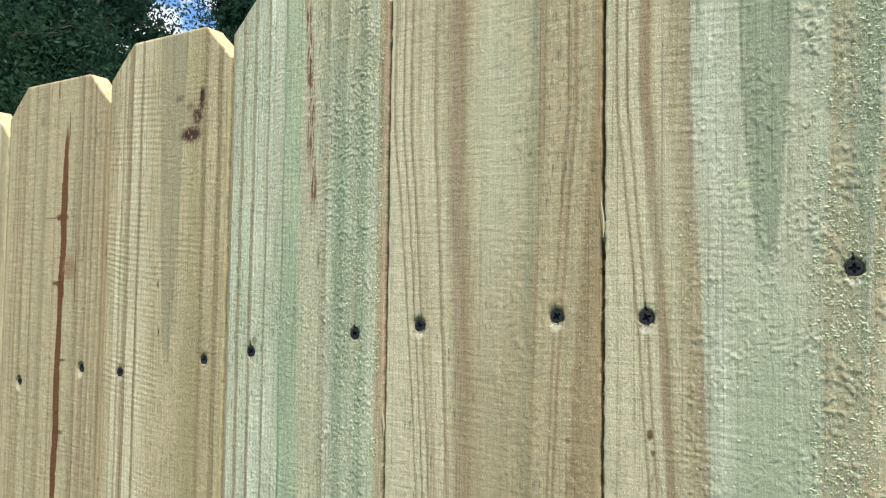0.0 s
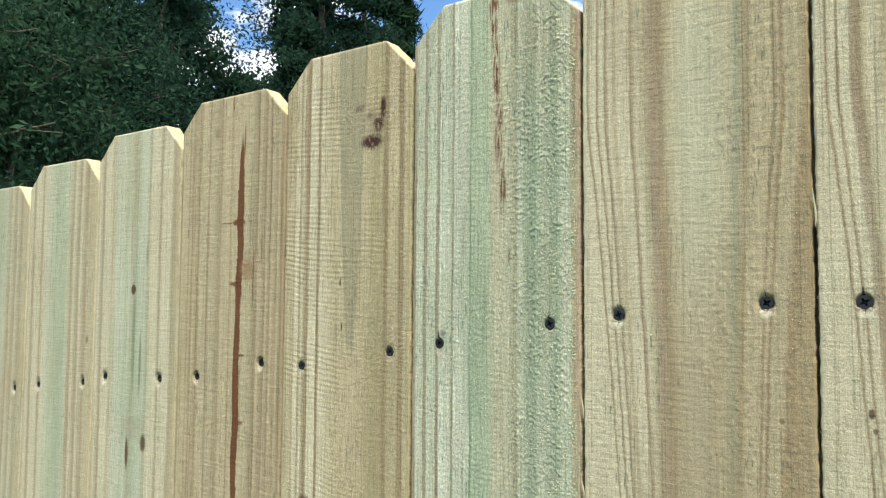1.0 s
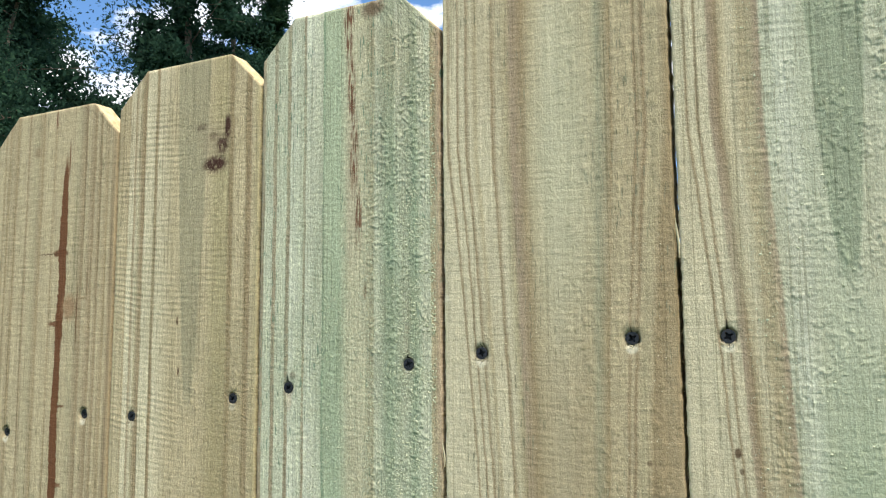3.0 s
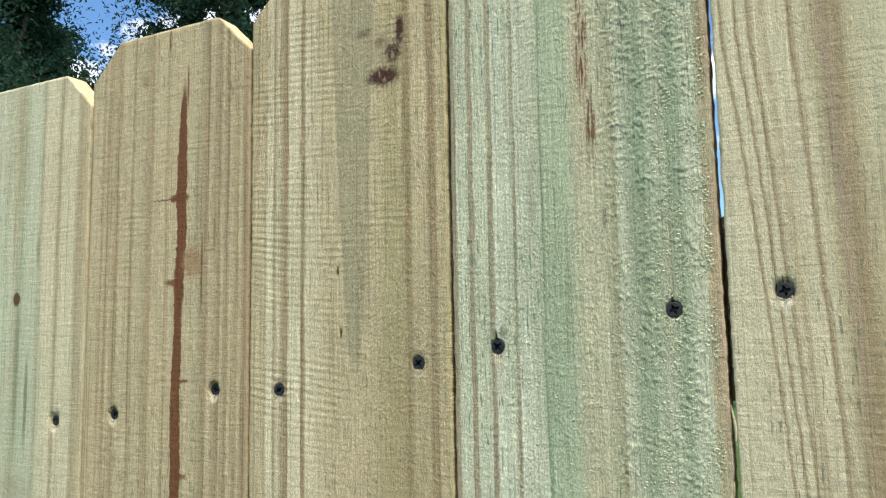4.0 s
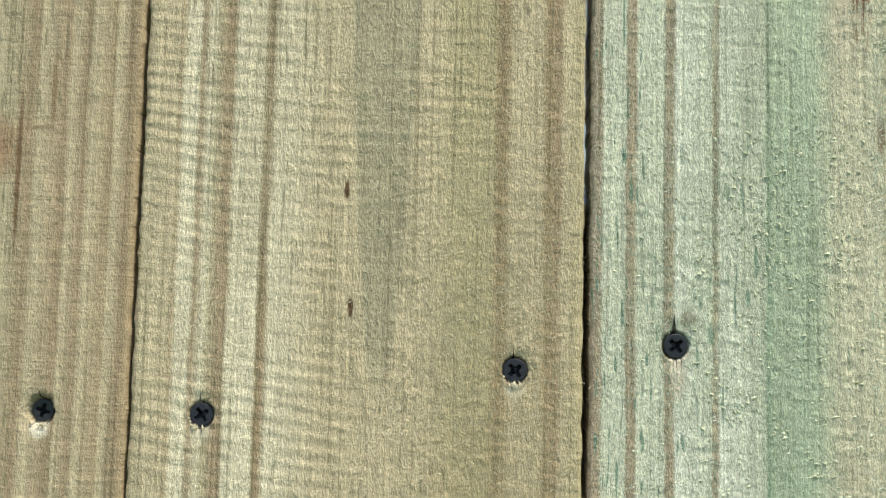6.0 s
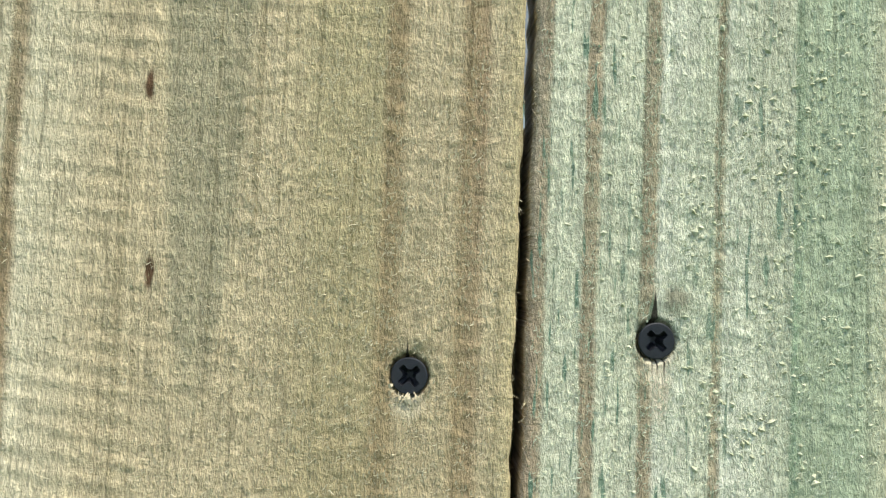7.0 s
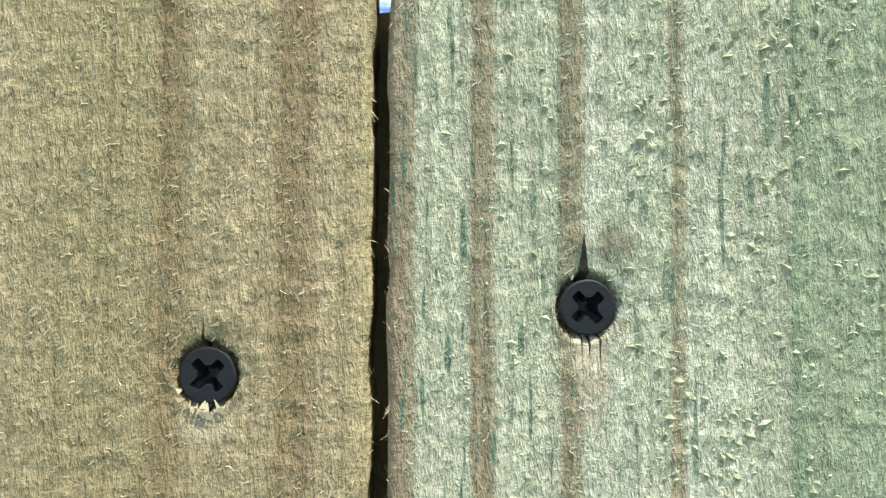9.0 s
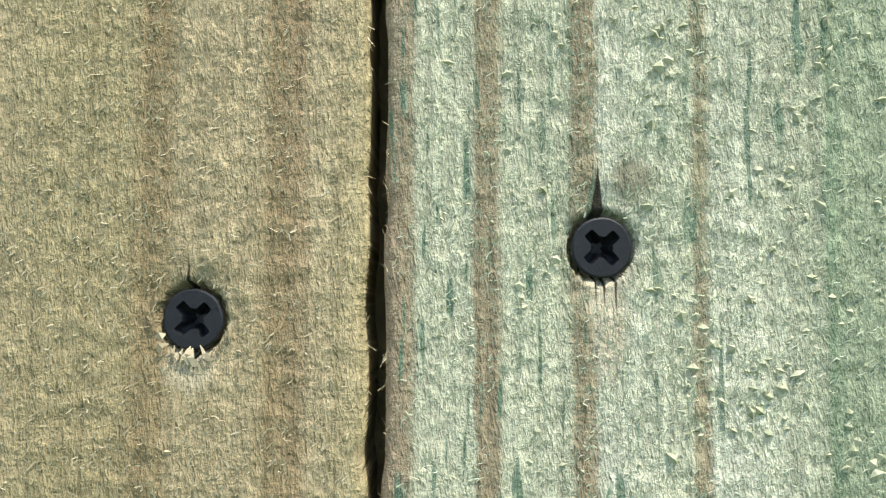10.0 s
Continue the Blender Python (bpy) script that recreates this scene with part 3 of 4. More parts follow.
# Broad marks low on boards 0, 1, 3: wood tint plus painted downward light falloff.
MARKS = {
    0: ((0.0240, 1.531, 0.0016, 0.0026, KNOT, 0.9, 0.4), (0.0255, 1.522, 0.0012, 0.0016, KNOT, 0.7, 0.4), (0.112, 1.57, 0.004, 0.07, TAN, 0.5, 0.6),
        (0.040, 1.45, 0.014, 0.13, BROWN, 0.25, 0.7), (0.080, 1.46, 0.022, 0.11, (0.27, 0.33, 0.20), 0.55, 0.7), (0.114, 1.47, 0.008, 0.12, (0.38, 0.30, 0.18), 0.40, 0.6)),
    1: ((0.1180, 1.523, 0.0014, 0.0016, KNOT, 0.6, 0.4), (0.0020, 1.612, 0.0016, 0.0020, PALE, 0.7, 0.4), (0.073, 1.46, 0.021, 0.15, (0.315, 0.245, 0.140), 0.65, 0.7),
        (0.076, 1.70, 0.018, 0.09, (0.46, 0.435, 0.29), 0.6, 0.7)),
    2: ((0.0712, 1.800, 0.0036, 0.030, RESIN, 1.0, 0.35), (0.0735, 1.752, 0.0028, 0.022, RESIN, 1.0, 0.45), (0.0755, 1.708, 0.0030, 0.026, RESIN, 1.0, 0.45), (0.0740, 1.690, 0.0040, 0.050, (0.43, 0.34, 0.235), 0.40, 0.7),
        (0.0790, 1.664, 0.0026, 0.020, RESIN, 0.95, 0.45), (0.0840, 1.618, 0.0011, 0.0050, RED, 0.6, 0.5), (0.0900, 1.804, 0.0085, 0.0055, (0.16, 0.10, 0.06), 0.85, 0.5),
        (0.0600, 1.47, 0.010, 0.15, (0.24, 0.32, 0.21), 0.28, 0.8), (0.104, 1.60, 0.006, 0.12, (0.24, 0.32, 0.20), 0.5, 0.6), (0.120, 1.62, 0.004, 0.14, (0.25, 0.33, 0.205), 0.45, 0.6),
        (0.0258, 1.5475, 0.0019, 0.0066, (0.56, 0.49, 0.35), 0.95, 0.45), (0.0285, 1.5640, 0.0024, 0.0026, (0.17, 0.155, 0.095), 0.75, 0.5)),
    3: ((0.0975, 1.7130, 0.0105, 0.0058, STAIN, 1.0, 0.4), (0.1088, 1.7390, 0.0028, 0.0090, STAIN, 1.0, 0.4), (0.1040, 1.7265, 0.0052, 0.0065, STAIN, 0.95, 0.5), (0.0840, 1.7415, 0.0052, 0.0026, STAIN, 0.55, 0.6),
        (0.0960, 1.7340, 0.0040, 0.0030, STAIN, 0.5, 0.7), (0.0960, 1.7300, 0.0120, 0.0130, (0.33, 0.26, 0.165), 0.5, 0.6), (0.0655, 1.601, 0.0008, 0.0030, KNOT, 0.98, 0.4), (0.0675, 1.565, 0.0008, 0.0030, KNOT, 0.98, 0.4), (0.0280, 1.419, 0.0070, 0.0065, KNOT, 0.9, 0.3),
        (0.110, 1.47, 0.022, 0.10, (0.33, 0.265, 0.14), 0.4, 0.7)),
    4: ((0.0862, 1.490, 0.0043, 0.130, RED, 0.97, 0.12), (0.0892, 1.655, 0.0044, 0.078, RED, 0.97, 0.12), (0.0985, 1.613, 0.0080, 0.0095, (0.27, 0.155, 0.080), 0.75, 0.55), (0.0740, 1.656, 0.0120, 0.0006, KNOT, 0.8, 0.5), (0.0870, 1.6565, 0.0085, 0.0032, RED, 0.9, 0.3),
        (0.0830, 1.6000, 0.0070, 0.0022, RED, 0.9, 0.4), (0.0760, 1.768, 0.0012, 0.0090, RESIN, 0.9, 0.4), (0.1075, 1.606, 0.0009, 0.0240, (0.15, 0.09, 0.045), 0.9, 0.4), (0.0920, 1.536, 0.0055, 0.0012, RED, 0.8, 0.4), (0.0920, 1.476, 0.0060, 0.0020, RED, 0.8, 0.4),
        (0.1180, 1.631, 0.0009, 0.0120, (0.22, 0.15, 0.08), 0.8, 0.5), (0.1130, 1.6200, 0.0050, 0.0009, (0.24, 0.17, 0.09), 0.7, 0.5), (0.0930, 1.733, 0.0008, 0.0140, RED, 0.85, 0.4), (0.0540, 1.742, 0.0035, 0.0045, (0.24, 0.165, 0.09), 0.6, 0.5)),
    5: ((0.0715, 1.595, 0.0040, 0.0052, KNOT, 0.97, 0.3), (0.0955, 1.441, 0.0044, 0.0080, KNOT, 0.9, 0.4), (0.0675, 1.428, 0.0026, 0.0150, KNOT, 0.9, 0.4), (0.0740, 1.54, 0.0025, 0.05, (0.20, 0.21, 0.13), 0.8, 0.5),
        (0.086, 1.52, 0.0018, 0.03, (0.16, 0.17, 0.10), 0.8, 0.5), (0.094, 1.63, 0.0018, 0.012, (0.22, 0.22, 0.14), 0.7, 0.5), (0.082, 1.48, 0.014, 0.16, (0.35, 0.375, 0.25), 0.4, 0.7), (0.075, 1.455, 0.022, 0.012, (0.34, 0.30, 0.20), 0.5, 0.7)),
    6: ((0.1360, 1.540, 0.0025, 0.004, KNOT, 0.5, 0.4), (0.082, 1.45, 0.010, 0.17, (0.33, 0.35, 0.23), 0.5, 0.6)),
}
RELIEF = {
    -1: {"ripple": ((0.1, 0.9, 0.00010),), "fuzzy": ((0.25, 0.7, 0.0003),)},
    0: {"ripple": ((0.25, 0.5, 0.00008),), "fuzzy": ((0.30, 0.74, 0.00028), (0.72, 0.95, 0.00045))},
    1: {"ripple": ((0.08, 0.75, 0.00010),), "fuzzy": ((0.55, 0.95, 0.00028),)},
    2: {"ripple": ((0.04, 0.6, 0.00004),), "fuzzy": ((0.06, 0.6, 0.00017), (0.64, 0.94, 0.00045))},
    3: {"ripple": ((0.02, 0.44, 0.00010), (0.52, 0.95, 0.00005)), "fuzzy": ((0.45, 0.99, 0.00014),)},
    4: {"ripple": ((0.05, 0.9, 0.00008),), "fuzzy": ((0.05, 0.95, 0.0002),)},
}
EXTRA = {0: dict(flame=(0.0775, 1.608, 0.0128, 0.13, 0.85, (0.275, 0.305, 0.200)), arch=(0.58, 1.70, 1.5), tone=0.95, warp=0.002, green=0.25, flecks=0.4),
         1: dict(contrast=1.1, tone=0.95, arch=(0.55, 1.70, 1.7), warp=0.002, green=0.05, flecks=0.9, pore_tint=(0.20, 0.19, 0.12)),
         2: dict(warp=0.0008, green=0.3, contrast=1.1, rows=0.45, tone=1.11, coarse=0.9, pore_tint=(0.13, 0.21, 0.14), flecks=0.9),
         3: dict(flame=(0.0765, 1.535, 0.01146, 0.13, 0.6, (0.285, 0.265, 0.165)), green=0.06, warp=0.001, contrast=1.0, rows=0.7, tone=1.13, coarse=0.9),
         -1: dict(arch=(0.3, 1.60, 1.3), green=0.12, contrast=1.1), 4: dict(contrast=1.0, green=0.0, flecks=0.6, warp=0.0018),
         5: dict(green=0.25, contrast=0.8, tone=1.05), 6: dict(green=0.25, contrast=0.75, tone=1.05), 7: dict(green=0.5, contrast=0.6), 8: dict(green=0.5, contrast=0.6), 9: dict(contrast=0.6)}
NAMES = {2: "green-tinted rough-sawn pine picket with a resin streak", 3: "tan pine picket with ripple saw marks and a dark stain", 4: "brown pine picket split by a long red-brown resin seam",
         5: "pale green pine picket with small dark knots", 0: "green-tinted pine picket with a dark green flame and fuzzy edge", 1: "tan pine picket with arched grain"}
SPIN = {2: (2, 20), 3: (10, 3), 1: (30, 10), 0: (15, 44), 4: (10, 60)}

boards = {}
for q in sorted(LEFT):
    w = RIGHT[q] - LEFT[q]
    deep = {4: 0.0016, 5: 0.0013, 6: 0.0012, 3: 0.0003, 2: 0.0, 1: 0.0007, 0: 0.0006, -1: 0.0007}.get(q, 0.001)
    holes = tuple((sx - LEFT[q], sz, deep * (0.2 if (q, sx) in ((0, -0.0110), (2, -0.2870), (2, -0.3770)) else 1.0), 0.0039 if q in (2, 3) else 0.0046) for sx, sz in SCREWS[q])
    marks = tuple(sorted(MARKS.get(q, ()), key=lambda m: -m[2] * m[3]))
    cracks = ()
    for n, (sx, sz, sink, hole) in enumerate(holes):
        cracks += ((sx - 0.0005, sz + 0.0030, 0.0009 if q in (0, 2) else 0.0004, 0.0068 if q in (0, 2) else 0.0045), (sx + 0.0003, sz - 0.0030, 0.0003, -0.0040))
        marks += screw_marks(sx, sz, (0.35 if q in (2, 3) else 0.8) if sink else 0.35)
    if q == 2:
        cracks += ((0.0243, 1.5545, 0.0003, -0.0060), (0.0266, 1.5545, 0.0003, -0.0070), (0.0228, 1.5545, 0.0002, -0.0040))
    spec = {"w": w, "top": TOPS[q], "foot": TOPS[q] - 1.83, "screws": holes, "spin": SPIN.get(q, (25, 50)), **RELIEF.get(q, {})}
    if q in (2, 3):
        spec.update(nx=300, step=0.0007, rag=0.0006, tear=-0.35 if q == 3 else 0.1, flap=0.0006 if q == 3 else 0.0, flaps=9 if q == 3 else 0)
    elif q == 0:
        spec.update(nx=260, step=0.0008)
    elif -1 <= q <= 4:
        spec.update(nx=170, step=0.0015)
    else:
        spec.update(nx=70, step=0.004)
    spec["mat"] = wood("sawn_pine_%d" % (q + 4), GRAIN.get(q, GRAIN[6]), w, 3.7 * (q + 5), marks=marks, cracks=cracks, **EXTRA.get(q, {}))
    boards[q] = (picket(LEFT[q], spec, 100 + q * 7, NAMES.get(q, "tan and pale green rough-sawn pine picket")), spec)

def torn_rim_mesh(spec, seed, mat):
    """Torn flaps of wood that curl over the rims of the screw holes, most of them below the head."""
    rs = np.random.RandomState(seed)
    co, faces = [], []
    for sx, sz, sink, hole in spec["screws"]:
        for i in range(spec.get("flaps", 12)):
            a = rs.normal(-math.pi / 2 + spec.get("tear", 0.0), 0.42)
            reach = rs.uniform(-0.0003, spec.get("flap", 0.00025))
            r0, r1, wd = 0.0042 + rs.uniform(0, 0.0012), 0.0036 - reach, rs.uniform(0.00012, 0.00038)
            b = len(co)
            y0, y1 = -0.00012, sink - 0.00012 - rs.uniform(0, 0.0003)
            for r, h, y in ((r0, 1.0, y0), ((r0 + r1) / 2, 1.2, min(y0, y1) - 0.00018), (r1, 0.25, y1)):
                t = a + rs.normal(0, 0.04)
                co += [(sx + r * math.cos(t) - wd * h * math.sin(t), y, sz + r * math.sin(t) + wd * h * math.cos(t)),
                       (sx + r * math.cos(t) + wd * h * math.sin(t), y - 0.00003, sz + r * math.sin(t) - wd * h * math.cos(t))]
            faces += [(b, b + 1, b + 3, b + 2), (b + 2, b + 3, b + 5, b + 4)]
    me = bpy.data.meshes.new("torn_rim")
    me.from_pydata(co, [], faces)
    me.materials.append(mat)
    return me


for q in (-1, 0, 1, 2, 3, 4, 5, 6):
    f = new("torn_rim", torn_rim_mesh(boards[q][1], 700 + q, TORN))
    f.parent = boards[q][0]
    tagged(f, "pale torn wood round the screw holes", kind="stuff")

def splinter(q, x, z, length, lean):
    """A long pale sliver that has sprung loose from an edge."""
    bm = bmesh.new()
    rings = []
    for i in range(7):
        s = i / 6
        half = 0.00055 * math.sin(math.pi * min(0.97, 0.06 + s * 0.9)) + 0.0001
        cx, cy, cz = x + lean * s + 0.0004 * math.sin(5 * s), -0.0003 - 0.0012 * s * s, z + length * s
        rings.append([bm.verts.new((cx + dx * half, cy + dy * half * 0.6, cz)) for dx, dy in ((-1, 0), (0, -1), (1, 0), (0, 1))])
    for p, r in zip(rings, rings[1:]):
        for i in range(4):
            bm.faces.new((p[i], p[(i + 1) % 4], r[(i + 1) % 4], r[i]))
    me = bpy.data.meshes.new("splinter")
    bm.to_mesh(me)
    bm.free()
    me.materials.append(STRAW)
    new("splinter", me).parent = boards[q][0]


for q, x, z, length, lean in ((0, -0.0004, 1.630, 0.021, -0.0006), (1, -0.0006, 1.513, 0.016, -0.0006), (1, -0.0003, 1.462, 0.014, -0.0010)):
    splinter(q, x, z, length, lean)

# rails behind the boards, following the slope; posts beyond
SLOPE = math.atan2(1.6140 - 1.4940, 0.0370 + 0.857)


def beam(name, length, height, depth, at, tilt, parent, mat, wob=0.0015, seed=1):
    """A sawn beam with softened arrises, along x."""
    bm = bmesh.new()
    bmesh.ops.create_cube(bm, size=1.0)
    bmesh.ops.scale(bm, vec=(length, depth, height), verts=bm.verts)
    bmesh.ops.bevel(bm, geom=bm.edges[:], offset=0.003, segments=2, affect="EDGES")
    me = bpy.data.meshes.new(name)
    bm.to_mesh(me)
    bm.free()
    me.materials.append(mat)
    ob = new(name, me)
    ob.parent = parent
    ob.matrix_basis = pose(*at, 0, -math.degrees(tilt), 0)
    return ob


RAIL_Z = 1.6115
for drop in (0.0, 0.68, 1.36):
    beam("rail", 2.46, 0.088, 0.038, (-0.508, FACE + THICK + 0.0195, RAIL_Z - drop - 0.548 * 0.126), math.atan(0.126), fence, RAIL)
for px in (-1.72, 0.62):
    g = ground_z(px, 0.5)
    beam("post", 0.089, 1.75, 0.089, (px, FACE + THICK + 0.0385 + 0.045, g + 0.82), 0.0, fence, RAIL)

# loose fibres on the two boards that the camera comes close to, and along their edges
for q, mat, areas in (
    (3, STRAW, ((0.085, 0.137, 1.515, 1.61, 17000, 0.0009), (0.055, 0.137, 1.49, 1.65, 9000, 0.0009), (0.004, 0.136, 1.44, 1.74, 12000, 0.0012))),
    (2, STRAW_GREEN, ((0.001, 0.062, 1.515, 1.61, 20000, 0.0008), (0.001, 0.080, 1.49, 1.65, 14000, 0.0009), (0.002, 0.134, 1.44, 1.76, 14000, 0.0011), (0.080, 0.131, 1.44, 1.76, 14000, 0.0017))),
    (0, STRAW_GREEN, ((0.096, 0.130, 1.46, 1.80, 5000, 0.0026), (0.03, 0.13, 1.46, 1.80, 5000, 0.0014))),
    (1, STRAW, ((0.004, 0.132, 1.44, 1.80, 6000, 0.0012),)),
):
    ob, spec = boards[q]
    f = new("sawdust_fuzz", sliver_mesh("sawdust_fuzz", spec, 400 + q, 100 + q * 7, areas, mat))
    f.parent = ob
    tagged(f, "pale loose saw fibres", kind="stuff")
def crumb_mesh(name, spec, seed, areas, material):
    """Raised tufts of torn grain: small ragged lumps stuck to the face. areas: (x0, x1, z0, z1, count, size)."""
    rs = np.random.RandomState(seed)
    base = np.array(((1, 0, 0), (-1, 0, 0), (0, 0, 1), (0, 0, -1), (0, -1, 0)), float)
    tri = np.array(((0, 2, 4), (2, 1, 4), (1, 3, 4), (3, 0, 4)))
    gaps = coarse_noise(seed)
    co, faces = [], []
    for x0, x1, z0, z1, count, size in areas:
        for _ in range(count):
            x, z = rs.uniform(x0, x1), rs.uniform(z0, z1)
            if gaps(np.array([x / 0.006]), np.array([z / 0.009]))[0] < rs.uniform(0.25, 0.65) or any(math.hypot(x - q[0], z - q[1]) < 0.0048 for q in spec["screws"]):
                continue
            s = size * (0.2 + 1.0 * rs.rand() ** 3)
            v = base * np.array((rs.uniform(0.6, 1.3), 0.55, rs.uniform(0.5, 0.95))) * s * rs.uniform(0.6, 1.3, (5, 1))
            v[4, 2] += s * rs.uniform(-0.2, 0.5)
            t = rs.normal(0, 0.5)
            v = np.stack((v[:, 0] * math.cos(t) - v[:, 2] * math.sin(t), v[:, 1], v[:, 0] * math.sin(t) + v[:, 2] * math.cos(t)), 1)
            faces += (tri + len(co)).tolist()
            co += (v + np.array((x, -0.00012, z))).tolist()
    me = bpy.data.meshes.new(name)
    me.from_pydata(co, [], faces)
    me.materials.append(material)
    return me


for q, mat, areas in (
    (2, TUFT_GREEN, ((0.084, 0.134, 1.42, 1.79, 15000, 0.0007), (0.104, 0.134, 1.42, 1.75, 11000, 0.0009), (0.004, 0.13, 1.42, 1.79, 2200, 0.0006), (0.03, 0.08, 1.49, 1.62, 2600, 0.0008), (0.004, 0.05, 1.49, 1.62, 500, 0.0006))),
    (0, TUFT_GREEN, ((0.096, 0.131, 1.42, 1.80, 15000, 0.0010), (0.035, 0.131, 1.42, 1.80, 3200, 0.0008))),
    (1, TUFT, ((0.004, 0.132, 1.42, 1.80, 1300, 0.0005), (0.10, 0.13, 1.42, 1.66, 700, 0.0006))),
    (3, TUFT, ((0.070, 0.134, 1.42, 1.70, 900, 0.0004),)),
):
    f = new("torn_grain", crumb_mesh("torn_grain", boards[q][1], 800 + q, areas, mat))
    f.parent = boards[q][0]
    tagged(f, "raised tufts of torn grain", kind="stuff")
for q, x, out in ((3, boards[3][1]["w"], 1), (2, 0.0, -1), (1, 0.0, -1), (0, 0.0, -1)):
    f = new("ragged_fringe", splinter_mesh("ragged_fringe", 500 + q, x, 1.45, 1.74, 260, out))
    f.parent = boards[q][0]
    tagged(f, "fine splinters on the sawn edge", kind="stuff")


# ---- ground ----
def ground_material():
    k = Nodes("lawn_soil")
    p = k.obj()
    a = k.noise(p, (0.8, 0.8, 0.8), 4.0, 0.6)
    b = k.noise(p, (60.0, 60.0, 60.0), 4.0, 0.7, 3.0)
    c = k.ramp(a, [(0.3, (0.035, 0.075, 0.016)), (0.6, (0.055, 0.11, 0.022)), (0.8, (0.08, 0.12, 0.035))])
    c = k.mix(1.0, c, k.grey(k.span(b, 0.3, 0.7, 0.6, 1.3, False)), "MULTIPLY")
    return k.done(c, 0.95, k.bump(b, 0.02, 0.8), spec=0.1)


bm = bmesh.new()
axis = sorted({round(math.copysign(abs(v) ** 2.2 * 900, v), 3) for v in np.linspace(-1, 1, 81)})
grid = [[bm.verts.new((x, y, ground_z(x, y))) for x in axis] for y in axis]
for r in range(len(axis) - 1):
    for c in range(len(axis) - 1):
        bm.faces.new((grid[r][c], grid[r][c + 1], grid[r + 1][c + 1], grid[r + 1][c]))
me = bpy.data.meshes.new("ground")
bm.to_mesh(me)
bm.free()
me.polygons.foreach_set("use_smooth", [True] * len(me.polygons))
me.materials.append(ground_material())
tagged(new("ground", me), "green mown lawn on a slope", "lawn", kind="structure")


def leaf_material(name, dark, light, seed):
    k = Nodes(name)
    g = k.n.new("ShaderNodeNewGeometry")
    c = k.mix(g.outputs["Random Per Island"], dark, light)
    a = k.noise(k.obj(), (1.3, 1.3, 1.3), 2.0, 0.5, seed)
    c = k.mix(1.0, c, k.grey(k.span(a, 0.3, 0.7, 0.65, 1.35, False)), "MULTIPLY")
    k.done(c, 0.8, None, spec=0.05)
    thin = k.n.new("ShaderNodeBsdfTranslucent")
    both = k.n.new("ShaderNodeMixShader")
    both.inputs[0].default_value = 0.45
    k.put(thin.inputs["Color"], c)
    k.l.new(k.bsdf.outputs[0], both.inputs[1])
    k.l.new(thin.outputs[0], both.inputs[2])
    k.l.new(both.outputs[0], k.n["Material Output"].inputs["Surface"])
    return k.mat


def blades(name, count, x0, x1, y0, y1, seed, mat, height):
    rs = np.random.RandomState(seed)
    co, faces = [], []
    for _ in range(count):
        x, y = rs.normal((x0 + x1) / 2, (x1 - x0) / 2), y0 + abs(rs.normal(0, (y1 - y0) / 2))
        z, h, t, w = ground_z(x, y), height * rs.uniform(0.5, 1.3), rs.uniform(0, math.tau), rs.uniform(0.002, 0.004)
        dx, dy, bend = math.cos(t), math.sin(t), rs.uniform(0.1, 0.6) * height
        b = len(co)
        co += [(x - w * dy, y + w * dx, z - 0.01), (x + w * dy, y - w * dx, z - 0.01), (x + bend * 0.4 * dx + w * 0.8 * dy, y + bend * 0.4 * dy - w * 0.8 * dx, z + h * 0.6),
               (x + bend * 0.4 * dx - w * 0.8 * dy, y + bend * 0.4 * dy + w * 0.8 * dx, z + h * 0.6), (x + bend * dx, y + bend * dy, z + h)]
        faces += [(b, b + 1, b + 2, b + 3), (b + 3, b + 2, b + 4)]
    me = bpy.data.meshes.new(name)
    me.from_pydata(co, [], faces)
    me.materials.append(mat)
    return new(name, me)


GRASS = leaf_material("grass_blades", (0.05, 0.14, 0.02), (0.13, 0.26, 0.05), 2.0)
tagged(blades("grass", 26000, -1.2, 1.6, 0.44, 5.5, 77, GRASS, 0.09), "bright green lawn grass behind the fence", "grass", kind="stuff")

# ---- trees ----
BARK = simple("bark", (0.10, 0.08, 0.06), 0.95, 9.0, 0.35, 0.02)
LEAVES = [leaf_material("broad_leaves", (0.030, 0.066, 0.038), (0.046, 0.094, 0.050), 1.0), leaf_material("dark_leaves", (0.022, 0.052, 0.034), (0.034, 0.074, 0.045), 4.0),
          leaf_material("pine_needles", (0.014, 0.036, 0.020), (0.036, 0.075, 0.036), 8.0)]


def tube(bm, a, b, ra, rb, n=7):
    a, b = Vector(a), Vector(b)
    q = (b - a).to_track_quat("Z", "Y")
    p0 = [bm.verts.new(a + q @ Vector((ra * math.cos(i * math.tau / n), ra * math.sin(i * math.tau / n), 0))) for i in range(n)]
    p1 = [bm.verts.new(b + q @ Vector((rb * math.cos(i * math.tau / n), rb * math.sin(i * math.tau / n), 0))) for i in range(n)]
    for i in range(n):
        bm.faces.new((p0[i], p0[(i + 1) % n], p1[(i + 1) % n], p1[i]))


